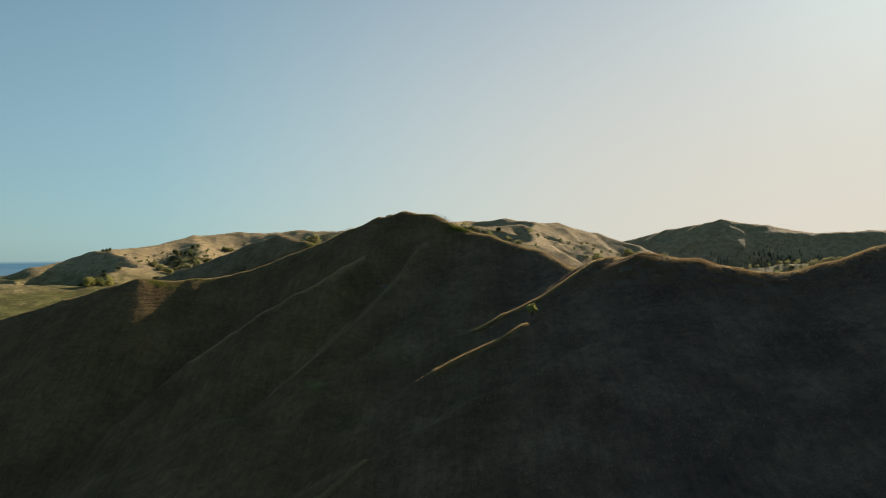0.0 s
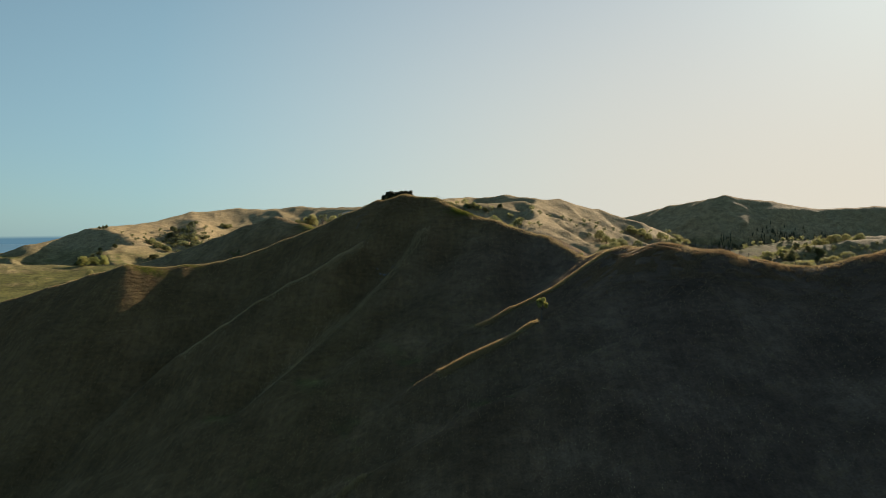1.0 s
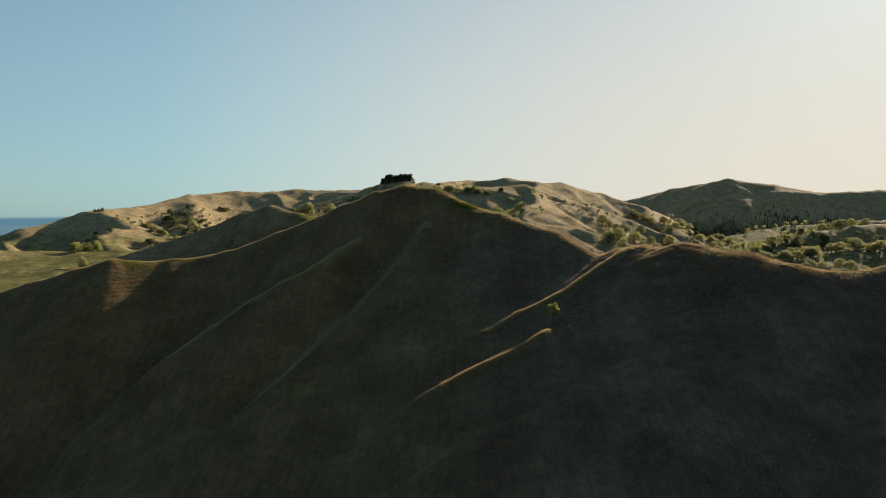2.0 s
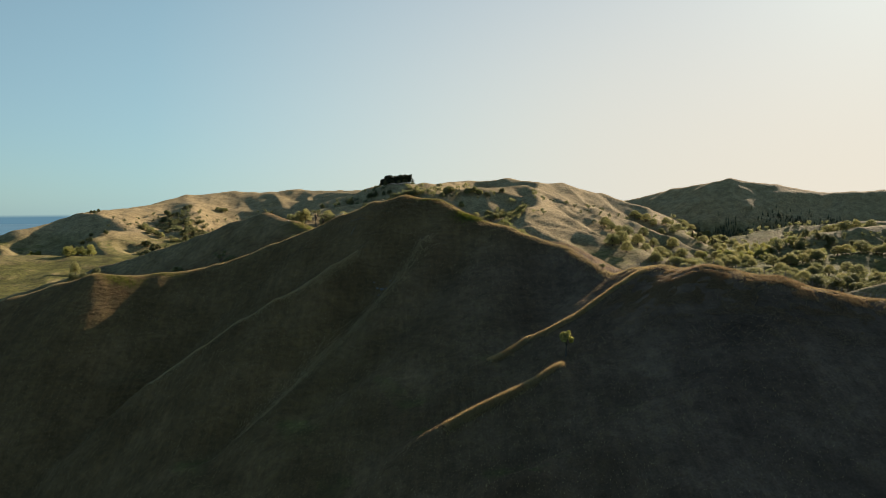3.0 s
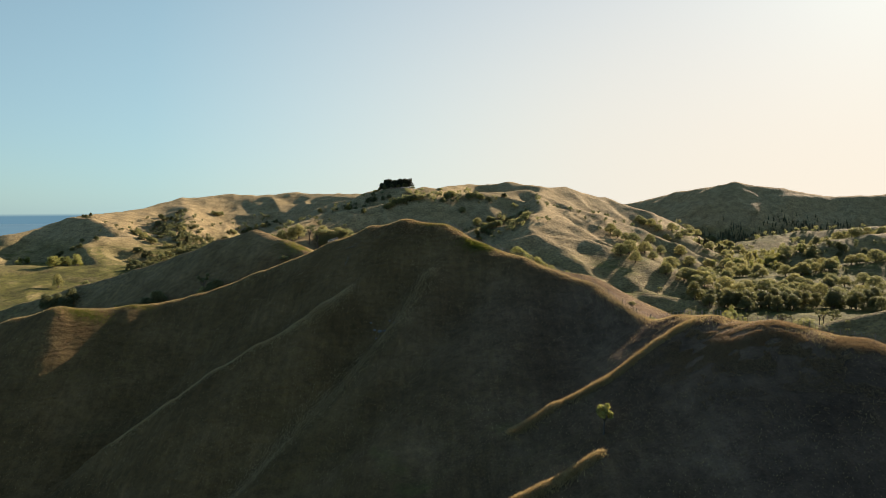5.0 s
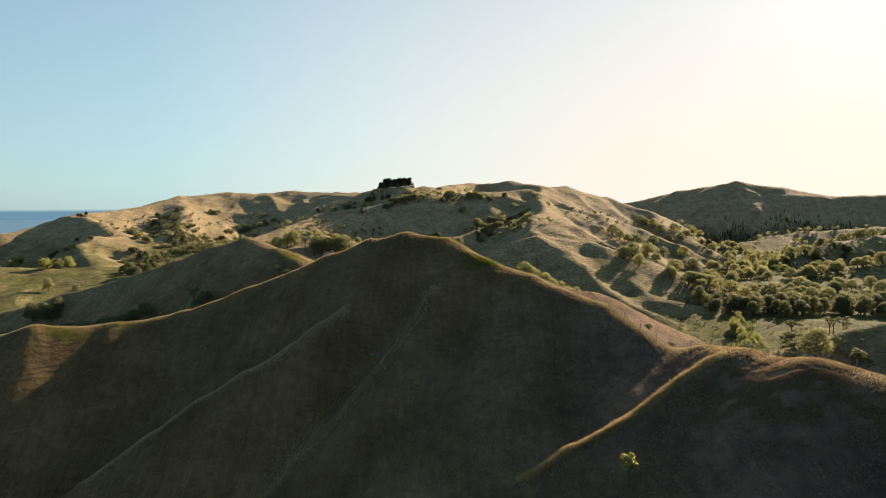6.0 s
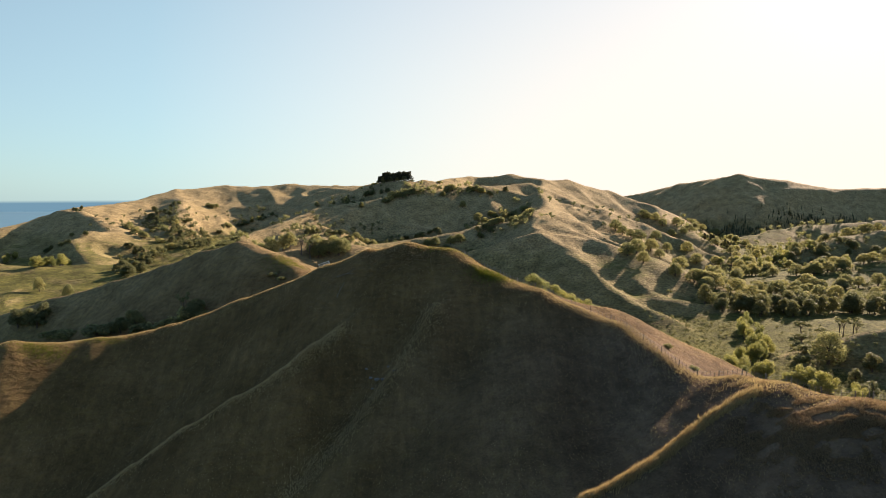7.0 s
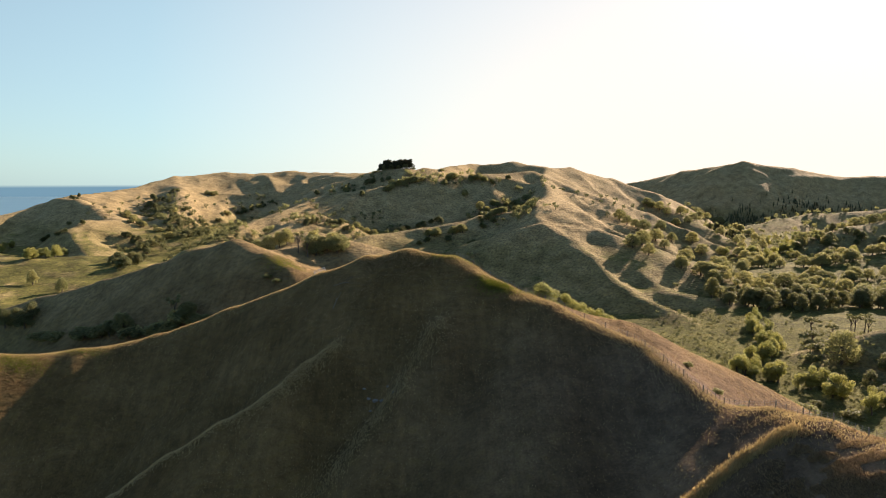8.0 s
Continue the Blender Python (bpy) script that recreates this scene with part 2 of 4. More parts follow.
def surface(x, y):
    """The height of the ground's net at many places."""
    x, y = np.asarray(x, float), np.asarray(y, float) - HUB_Y
    r, a = np.hypot(x, y), np.degrees(np.arctan2(x, y))
    a = np.where(a < -44, a + 360, a)
    i = np.clip(np.searchsorted(RINGS, r) - 1, 0, len(RINGS) - 2)
    j = np.clip(np.searchsorted(TURNS, a) - 1, 0, len(TURNS) - 2)
    f, g = np.clip((r - RINGS[i]) / (RINGS[i + 1] - RINGS[i]), 0, 1), np.clip((a - TURNS[j]) / (TURNS[j + 1] - TURNS[j]), 0, 1)
    return (NET_Z[i, j] * (1 - g) + NET_Z[i, j + 1] * g) * (1 - f) + (NET_Z[i + 1, j] * (1 - g) + NET_Z[i + 1, j + 1] * g) * f


def ground_z(x, y):
    return float(surface(x, y))

# ---- materials ----
def material(name):
    m = bpy.data.materials.new(name)
    m.use_nodes = True
    nt = m.node_tree
    nt.nodes.clear()
    out = nt.nodes.new("ShaderNodeOutputMaterial")
    return m, nt, out


def node(nt, kind, **values):
    n = nt.nodes.new(kind)
    for key, value in values.items():
        n.inputs[key].default_value = value
    return n


def ramp(nt, fac, stops):
    r = nt.nodes.new("ShaderNodeValToRGB")
    while len(r.color_ramp.elements) < len(stops):
        r.color_ramp.elements.new(0.5)
    for e, (p, c) in zip(r.color_ramp.elements, stops):
        e.position, e.color = p, (*c, 1)
    nt.links.new(fac, r.inputs["Fac"])
    return r.outputs["Color"]


def noise_tex(nt, vec, scale, detail=4.0, rough=0.6):
    n = node(nt, "ShaderNodeTexNoise", Scale=scale, Detail=detail, Roughness=rough)
    nt.links.new(vec, n.inputs["Vector"])
    return n.outputs["Fac"]


def mix(nt, fac, a, b, blend="MIX"):
    n = nt.nodes.new("ShaderNodeMix")
    n.data_type, n.blend_type = "RGBA", blend
    for sock, value in ((n.inputs["Factor"], fac), (n.inputs[6], a), (n.inputs[7], b)):
        if hasattr(value, "is_linked"):
            nt.links.new(value, sock)
        else:
            sock.default_value = value
    return n.outputs[2]


def maths(nt, op, a, b=0.0, clamp=False):
    n = nt.nodes.new("ShaderNodeMath")
    n.operation, n.use_clamp = op, clamp
    for sock, value in ((n.inputs[0], a), (n.inputs[1], b)):
        if hasattr(value, "is_linked"):
            nt.links.new(value, sock)
        else:
            sock.default_value = value
    return n.outputs[0]


def bumped(nt, height, strength, distance):
    b = node(nt, "ShaderNodeBump", Strength=strength, Distance=distance)
    nt.links.new(height, b.inputs["Height"])
    return b.outputs["Normal"]


def leafy(name, dark, light, warm, through_share=0.4):
    """Foliage: diffuse with light coming through."""
    m, nt, out = material(name)
    pos = nt.nodes.new("ShaderNodeNewGeometry")
    info = nt.nodes.new("ShaderNodeObjectInfo")
    isle = pos.outputs["Random Per Island"]
    col = ramp(nt, isle, [(0.0, dark), (0.6, light), (1.0, warm)])
    hue = ramp(nt, info.outputs["Random"], [(0.0, (0.75, 0.8, 0.75)), (1.0, (1.2, 1.15, 1.0))])
    col = mix(nt, 1.0, col, hue, "MULTIPLY")
    d = node(nt, "ShaderNodeBsdfPrincipled", Roughness=0.6)
    d.inputs["Specular IOR Level"].default_value = 0.12
    t = nt.nodes.new("ShaderNodeBsdfTranslucent")
    s = node(nt, "ShaderNodeMixShader", Fac=through_share)
    nt.links.new(col, d.inputs["Base Color"])
    nt.links.new(mix(nt, 1.0, col, (1.15, 1.12, 0.9, 1), "MULTIPLY"), t.inputs["Color"])
    nt.links.new(d.outputs[0], s.inputs[1])
    nt.links.new(t.outputs[0], s.inputs[2])
    nt.links.new(s.outputs[0], out.inputs["Surface"])
    return m


def pasture():
    m, nt, out = material("dry_pasture")
    geo = nt.nodes.new("ShaderNodeNewGeometry")
    pos = geo.outputs["Position"]
    sep = nt.nodes.new("ShaderNodeSeparateXYZ")
    nt.links.new(pos, sep.inputs[0])
    broad, mid, fine, grain = noise_tex(nt, pos, 0.012, 3), noise_tex(nt, pos, 0.09, 5), noise_tex(nt, pos, 0.55, 5, 0.7), noise_tex(nt, pos, 3.0, 4, 0.7)
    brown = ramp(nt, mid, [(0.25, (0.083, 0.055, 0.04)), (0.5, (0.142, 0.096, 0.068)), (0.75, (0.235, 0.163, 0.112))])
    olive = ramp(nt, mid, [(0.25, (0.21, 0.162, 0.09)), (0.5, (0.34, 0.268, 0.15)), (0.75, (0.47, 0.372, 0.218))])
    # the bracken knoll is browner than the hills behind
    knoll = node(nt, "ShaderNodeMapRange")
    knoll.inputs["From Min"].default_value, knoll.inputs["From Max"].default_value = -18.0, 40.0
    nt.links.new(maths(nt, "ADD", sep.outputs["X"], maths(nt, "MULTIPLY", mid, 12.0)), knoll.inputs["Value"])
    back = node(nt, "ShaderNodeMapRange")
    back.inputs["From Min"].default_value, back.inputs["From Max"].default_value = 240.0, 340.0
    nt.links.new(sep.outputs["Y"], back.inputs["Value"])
    # long rank near grass, darkened to deepen its shade; slopes beyond paled for haze
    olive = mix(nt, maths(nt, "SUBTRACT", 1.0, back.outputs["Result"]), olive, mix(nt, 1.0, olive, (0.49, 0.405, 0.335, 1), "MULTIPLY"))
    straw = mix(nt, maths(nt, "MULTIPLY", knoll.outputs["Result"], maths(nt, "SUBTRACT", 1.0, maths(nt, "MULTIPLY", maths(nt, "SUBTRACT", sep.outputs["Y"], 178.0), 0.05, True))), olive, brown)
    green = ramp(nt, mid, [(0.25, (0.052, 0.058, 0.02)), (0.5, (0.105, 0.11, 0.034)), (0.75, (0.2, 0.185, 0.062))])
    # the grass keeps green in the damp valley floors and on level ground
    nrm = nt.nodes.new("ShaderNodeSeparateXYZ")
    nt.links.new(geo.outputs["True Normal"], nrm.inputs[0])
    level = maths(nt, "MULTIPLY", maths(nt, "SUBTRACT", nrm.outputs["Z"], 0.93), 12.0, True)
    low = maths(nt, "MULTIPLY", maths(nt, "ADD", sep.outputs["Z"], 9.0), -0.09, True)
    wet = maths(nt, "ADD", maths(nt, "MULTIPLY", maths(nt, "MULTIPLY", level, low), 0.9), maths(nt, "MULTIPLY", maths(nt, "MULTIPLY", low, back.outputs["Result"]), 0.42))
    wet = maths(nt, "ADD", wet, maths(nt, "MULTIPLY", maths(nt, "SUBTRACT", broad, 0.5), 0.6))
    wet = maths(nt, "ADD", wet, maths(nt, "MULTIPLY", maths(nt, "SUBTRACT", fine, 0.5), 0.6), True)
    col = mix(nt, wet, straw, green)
    speck = ramp(nt, fine, [(0.36, (0.4, 0.4, 0.38)), (0.5, (0.97, 0.97, 0.95)), (0.65, (1.55, 1.45, 1.25))])
    col = mix(nt, maths(nt, "ADD", 0.35, maths(nt, "MULTIPLY", back.outputs["Result"], 0.5)), col, speck, "MULTIPLY")
    # growth combed down the fall of the near slopes
    comb = nt.nodes.new("ShaderNodeMapping")
    comb.inputs["Rotation"].default_value, comb.inputs["Scale"].default_value = (0, 0, radians(38)), (0.9, 0.12, 0.12)
    nt.links.new(pos, comb.inputs["Vector"])
    combed = ramp(nt, noise_tex(nt, comb.outputs["Vector"], 1.0, 4, 0.65), [(0.3, (0.55, 0.56, 0.52)), (0.5, (1.0, 1.0, 1.0)), (0.68, (1.6, 1.5, 1.4))])
    near = maths(nt, "SUBTRACT", 1.0, back.outputs["Result"])
    col = mix(nt, maths(nt, "MULTIPLY", near, 0.32), col, combed, "MULTIPLY")
    tuft = ramp(nt, grain, [(0.3, (0.6, 0.58, 0.5)), (0.6, (1, 1, 1)), (0.8, (1.3, 1.25, 1.1))])
    col = mix(nt, 0.7, col, tuft, "MULTIPLY")
    # stock paths that run level along the slopes
    wob = maths(nt, "MULTIPLY", noise_tex(nt, pos, 0.12, 3), 4.0)
    lev = maths(nt, "ADD", maths(nt, "MULTIPLY", sep.outputs["Z"], 0.85), wob)
    saw = maths(nt, "PINGPONG", lev, 0.5)
    height = maths(nt, "ADD", maths(nt, "MULTIPLY", saw, maths(nt, "MULTIPLY", maths(nt, "SUBTRACT", 1.0, level), maths(nt, "ADD", 0.45, maths(nt, "MULTIPLY", back.outputs["Result"], 0.2)))), maths(nt, "ADD", maths(nt, "MULTIPLY", fine, 0.9), maths(nt, "MULTIPLY", grain, 0.35)))
    d = node(nt, "ShaderNodeBsdfPrincipled", Roughness=0.85)
    d.inputs["Specular IOR Level"].default_value = 0.02
    d.inputs["Sheen Weight"].default_value = 0.04
    d.inputs["Sheen Roughness"].default_value = 0.5
    d.inputs["Sheen Tint"].default_value = (1.0, 0.85, 0.6, 1)
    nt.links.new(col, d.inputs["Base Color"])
    nt.links.new(bumped(nt, height, 1.0, 0.8), d.inputs["Normal"])
    nt.links.new(d.outputs[0], out.inputs["Surface"])
    return m


def sea_water():
    m, nt, out = material("sea_water")
    geo = nt.nodes.new("ShaderNodeNewGeometry")
    n = noise_tex(nt, geo.outputs["Position"], 0.05, 5)
    d = node(nt, "ShaderNodeBsdfPrincipled", Roughness=0.7)
    d.inputs["Specular IOR Level"].default_value = 0.05
    nt.links.new(ramp(nt, noise_tex(nt, geo.outputs["Position"], 0.004, 3), [(0.3, (0.095, 0.21, 0.295)), (0.7, (0.105, 0.22, 0.305))]), d.inputs["Base Color"])
    nt.links.new(bumped(nt, n, 0.5, 1.0), d.inputs["Normal"])
    nt.links.new(d.outputs[0], out.inputs["Surface"])
    return m


MAT_GROUND = pasture()
MAT_SEA = sea_water()


def bark(name, dark, light):
    m, nt, out = material(name)
    co = nt.nodes.new("ShaderNodeTexCoord")
    n = noise_tex(nt, co.outputs["Object"], 6.0, 5)
    d = node(nt, "ShaderNodeBsdfPrincipled", Roughness=0.85)
    nt.links.new(ramp(nt, n, [(0.3, dark), (0.7, light)]), d.inputs["Base Color"])
    nt.links.new(bumped(nt, n, 0.6, 0.05), d.inputs["Normal"])
    nt.links.new(d.outputs[0], out.inputs["Surface"])
    return m


MAT_BARK = bark("bark", (0.05, 0.04, 0.03), (0.14, 0.11, 0.085))
MAT_POST = bark("weathered_wood", (0.12, 0.1, 0.08), (0.27, 0.23, 0.18))
MAT_WHITE = bark("white_painted_wood", (0.6, 0.58, 0.53), (0.8, 0.79, 0.75))
MAT_DEAD = bark("bleached_wood", (0.16, 0.145, 0.125), (0.3, 0.275, 0.24))
MAT_ROCK = bark("pale_rock", (0.12, 0.115, 0.11), (0.27, 0.26, 0.25))
MAT_WIRE = bark("galvanised_wire", (0.2, 0.2, 0.2), (0.32, 0.32, 0.32))
MAT_WILLOW = leafy("willow_leaves", (0.2, 0.21, 0.08), (0.35, 0.36, 0.15), (0.46, 0.46, 0.22), 0.62)
MAT_DARK = leafy("dark_leaves", (0.11, 0.12, 0.07), (0.2, 0.21, 0.115), (0.26, 0.265, 0.145), 0.52)
MAT_OLIVE = leafy("olive_leaves", (0.19, 0.195, 0.11), (0.33, 0.33, 0.18), (0.42, 0.41, 0.23), 0.62)
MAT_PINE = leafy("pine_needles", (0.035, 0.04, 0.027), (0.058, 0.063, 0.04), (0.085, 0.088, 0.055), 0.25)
# paler needles for the distant pines: haze put into their colour
MAT_HAZED_PINE = leafy("hazed_pine_needles", (0.085, 0.09, 0.06), (0.135, 0.14, 0.09), (0.17, 0.17, 0.11), 0.4)
MAT_STRAW = leafy("dry_grass", (0.26, 0.195, 0.12), (0.45, 0.345, 0.21), (0.6, 0.48, 0.31), 0.55)
MAT_PALE = leafy("pale_grass", (0.3, 0.24, 0.16), (0.46, 0.37, 0.25), (0.58, 0.48, 0.34), 0.5)
MAT_BRACKEN = leafy("brown_bracken", (0.21, 0.14, 0.095), (0.37, 0.258, 0.175), (0.48, 0.35, 0.25), 0.45)
MAT_LUSH = leafy("lush_weeds", (0.09, 0.11, 0.02), (0.15, 0.18, 0.03), (0.19, 0.21, 0.04), 0.45)

# ---- ground and sea ----
def mesh_from(name, verts, faces):
    me = bpy.data.meshes.new(name)
    me.vertices.add(len(verts))
    me.vertices.foreach_set("co", np.asarray(verts, np.float32).ravel())
    k = faces.shape[1]
    me.loops.add(faces.size)
    me.loops.foreach_set("vertex_index", faces.astype(np.int32).ravel())
    me.polygons.add(len(faces))
    me.polygons.foreach_set("loop_start", np.arange(0, faces.size, k, dtype=np.int32))
    me.polygons.foreach_set("loop_total", np.full(len(faces), k, np.int32))
    me.update(calc_edges=True)
    return me


def build_ground():
    n, m = len(RINGS), len(TURNS)
    i = np.arange(n - 1)[:, None] * m + np.arange(m)[None, :]
    j = np.arange(n - 1)[:, None] * m + (np.arange(m)[None, :] + 1) % m
    faces = np.stack([i, i + m, j + m, j], -1).reshape(-1, 4)
    me = mesh_from("ground", np.stack([NET_X, NET_Y, NET_Z], -1).reshape(-1, 3), faces)
    me.polygons.foreach_set("use_smooth", np.ones(len(faces), bool))
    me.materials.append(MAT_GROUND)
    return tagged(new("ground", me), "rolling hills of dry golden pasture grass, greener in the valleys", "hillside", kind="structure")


ground = build_ground()
bm = bmesh.new()
bmesh.ops.create_grid(bm, x_segments=8, y_segments=8, size=4900)
me = bpy.data.meshes.new("water")
bm.to_mesh(me)
bm.free()
me.materials.append(MAT_SEA)
water = tagged(new("water", me), "calm blue open sea reaching the horizon", "sea", kind="structure")
water.location = (0, 0, -75)

# ---- plants ----
def part(name, me, mat, parent, label=""):
    me.materials.clear()
    me.materials.append(mat)
    ob = new(name, me)
    ob.parent = parent
    return tagged(ob, label) if label else ob


def leaf_cloud(rng, lobes, count, size, flat=0.0):
    """Small bent leaf sprays strewn through lobes (x, y, z, rx, rz), thickest near their skins."""
    lobes = np.array(lobes, float)
    share = lobes[:, 3] ** 2 * (lobes[:, 4] / lobes[:, 3])
    pick = rng.choice(len(lobes), count, p=share / share.sum())
    L = lobes[pick]
    d = rng.normal(size=(count, 3))
    d /= np.linalg.norm(d, axis=1)[:, None]
    r = rng.uniform(0.35, 1, count) ** 0.45 * rng.uniform(0.86, 1.12, count)
    c = L[:, :3] + d * r[:, None] * L[:, [3, 3, 4]]
    n = d + rng.normal(scale=0.55, size=(count, 3))
    n[:, 2] += flat
    n /= np.linalg.norm(n, axis=1)[:, None]
    u = np.cross(n, rng.normal(size=(count, 3)))
    u /= np.linalg.norm(u, axis=1)[:, None]
    v = np.cross(n, u)
    s = (size * rng.uniform(0.55, 1.3, count))[:, None]
    bend = n * s * 0.25
    verts = np.stack([c - u * s, c - v * s * 0.6 - bend, c + u * s * rng.uniform(0.7, 1.1, (count, 1)), c + v * s * 0.7 - bend], 1)
    return verts.reshape(-1, 3), np.arange(count * 4).reshape(-1, 4)


def limbs(rng, runs):
    """Tapered six-sided limbs; each run: start, end, thickness at both, sag."""
    verts, faces = [], []
    for a, b, r0, r1, sag in runs:
        a, b = np.array(a, float), np.array(b, float)
        steps, base = 4, len(verts)
        axis = (b - a) / np.linalg.norm(b - a)
        u = np.cross(axis, (0.3, 0.9, 0.2))
        u /= np.linalg.norm(u)
        v = np.cross(axis, u)
        wob = rng.normal(scale=0.06, size=(steps + 1, 3)) * np.linalg.norm(b - a) * 0.4
        wob[0] = 0
        for i in range(steps + 1):
            f = i / steps
            c = a + (b - a) * f + wob[i] + np.array((0, 0, sag * f * (1 - f)))
            r = r0 + (r1 - r0) * f + (0.5 * r0 * (1 - f) ** 6 if a[2] <= 0 else 0)
            for k in range(6):
                t = k * math.pi / 3
                verts.append(c + r * (math.cos(t) * u + math.sin(t) * v))
        for i in range(steps):
            for k in range(6):
                p, q = base + i * 6 + k, base + i * 6 + (k + 1) % 6
                faces.append((p, q, q + 6, p + 6))
    return np.array(verts), np.array(faces)


def make_tree(kind, seed):
    """One plant, ten metres tall or one (shrubs), with its base at the origin."""
    rng = np.random.default_rng(seed)
    root = new(kind)
    lobes, runs = [], []
    turn = rng.uniform(0, 6.28)
    if kind == "willow_tree":
        for i in range(9):
            a, f = turn + i * 2.4, rng.uniform(0.4, 1)
            lobes.append((2.3 * f * math.cos(a), 2.3 * f * math.sin(a), rng.uniform(1.7, 7.2), rng.uniform(1.2, 1.9), rng.uniform(1.2, 2.1)))
        lobes.append((0.3 * math.cos(turn), 0.3, 8.1, 1.5, 1.8))
        runs.append(((0, 0, -0.5), (0.2, 0.1, 3.6), 0.36, 0.24, 0))
        runs += [((0.2, 0.1, 3.2), (l[0] * 0.8, l[1] * 0.8, l[2]), 0.17, 0.05, 0.4) for l in lobes]
        cloud, mats, tall = (3600, 0.23, 0.2), MAT_WILLOW, 10
    elif kind == "round_tree":
        for i in range(30):
            a, f = turn + i * 2.4, (i + 0.5) / 30
            z, reach = 8.6 - 7.0 * f, 3.7 * math.sqrt(max(0.05, 1 - (1 - f) ** 2.2)) * rng.uniform(0.82, 1.08)
            if f > 0.85:
                reach *= 0.85
            lobes.append((reach * math.cos(a), reach * math.sin(a), z + rng.uniform(-0.4, 0.4), rng.uniform(0.85, 1.35), rng.uniform(0.8, 1.2)))
        lobes.append((0, 0, 4.8, 3.0, 3.4))
        runs.append(((0, 0, -0.5), (0.1, -0.2, 3.2), 0.4, 0.26, 0))
        runs += [((0.1, -0.2, 2.9), (l[0] * 0.8, l[1] * 0.8, l[2] - 0.3), 0.17, 0.05, 0.4) for l in lobes[::2]]
        cloud, mats, tall = (5200, 0.22, 0.2), MAT_OLIVE, 10
    elif kind == "bush_tree":
        for i in range(12):
            a, f = turn + i * 2.4, math.sqrt((i + 0.5) / 12)
            lobes.append((2.4 * f * math.cos(a), 2.4 * f * math.sin(a), 7.6 - 5.0 * f * f + rng.uniform(-1.0, 0.8), rng.uniform(1.1, 1.8), rng.uniform(1.2, 2.0)))
        runs.append(((0, 0, -0.5), (0.3, 0.2, 4.2), 0.3, 0.2, 0))
        runs.append(((0.2, 0.1, 1.5), (-1.2, 0.6, 5.2), 0.2, 0.08, 0.3))
        runs += [((0.3, 0.2, 3.4), (l[0] * 0.8, l[1] * 0.8, l[2] - 0.3), 0.14, 0.04, 0.4) for l in lobes[::2]]
        cloud, mats, tall = (3600, 0.24, 0.2), MAT_DARK, 10
    elif kind == "umbrella_tree":
        for i in range(9):
            a, f = turn + i * 2.4, math.sqrt((i + 0.5) / 9)
            lobes.append((4.4 * f * math.cos(a), 4.4 * f * math.sin(a), 8.2 - 1.4 * f + rng.uniform(-0.3, 0.3), rng.uniform(1.2, 1.7), rng.uniform(0.7, 1.0)))
        runs.append(((0, 0, -0.5), (0.5, -0.2, 4.6), 0.42, 0.3, 0))
        runs += [((0.4, -0.1, 4.2), (l[0] * 0.8, l[1] * 0.8, l[2] - 0.3), 0.18, 0.06, 0.8) for l in lobes]
        cloud, mats, tall = (1300, 0.36, 0.5), MAT_DARK, 10
    elif kind == "pine_tree":
        for i in range(15):
            f = i / 14
            for k in range(2 if i < 12 else 1):
                a = turn + i * 2.1 + k * 3.1
                reach = (1.15 - 0.55 * f) * rng.uniform(0.5, 1.9)
                lobes.append((reach * math.cos(a), reach * math.sin(a), 2.0 + 6.9 * f + rng.uniform(-0.6, 0.5), 1.25 - 0.35 * f, 0.9))
        runs.append(((0, 0, -0.5), (0.1, 0, 9.4), 0.28, 0.05, 0))
        runs += [((0.05, 0, l[2] - 0.3), l[:3], 0.08, 0.03, 0.1) for l in lobes[::3]]
        cloud, mats, tall = (1000, 0.38, 0.1), MAT_PINE, 10
    elif kind == "cabbage_tree":
        for i in range(10):
            a, f = turn + i * 2.4, math.sqrt((i + 0.5) / 10)
            lobes.append((2.8 * f * math.cos(a), 2.8 * f * math.sin(a), 7.9 - 2.6 * f + rng.uniform(-0.8, 0.8), rng.uniform(0.8, 1.15), rng.uniform(0.8, 1.1)))
        runs.append(((0, 0, -0.6), (0.1, 0.2, 4.4), 0.34, 0.22, 0))
        runs += [((0.1, 0.2, 3.6), l[:3], 0.16, 0.06, 0.4) for l in lobes]
        cloud, mats, tall = (1300, 0.42, 0.1), MAT_WILLOW, 10
    elif kind == "bare_tree":
        for i in range(7):
            a = turn + i * 2.4
            lobes.append((2.0 * math.cos(a), 2.0 * math.sin(a), rng.uniform(6.8, 9.3), 0.9, 0.6))
        runs.append(((0, 0, -0.5), (0.2, 0.1, 6.4), 0.26, 0.16, 0))
        runs += [((0.15, 0.1, rng.uniform(3.5, 6)), l[:3], 0.12, 0.04, 0.5) for l in lobes]
        cloud, mats, tall = (330, 0.3, 0.3), MAT_DARK, 10
    else:
        for i in range(9):
            a, f = turn + i * 2.4, math.sqrt((i + 0.5) / 9)
            lobes.append((0.62 * f * math.cos(a), 0.62 * f * math.sin(a), 0.62 - 0.3 * f * f + rng.uniform(-0.1, 0.1), rng.uniform(0.26, 0.38), rng.uniform(0.24, 0.36)))
        runs = [((0, 0, -0.15), (l[0] * 0.8, l[1] * 0.8, l[2]), 0.03, 0.01, 0.0) for l in lobes[::2]]
        cloud, mats, tall = (900, 0.085, 0.2), (MAT_OLIVE if seed % 2 else MAT_DARK), 1
    part("crown", mesh_from(kind + "_crown", *leaf_cloud(rng, lobes, *cloud)), mats, root)
    wood = mesh_from(kind + "_trunk", *limbs(rng, runs))
    wood.polygons.foreach_set("use_smooth", np.ones(len(wood.polygons), bool))
    part("trunk" if tall == 10 else "stems", wood, MAT_BARK, root)
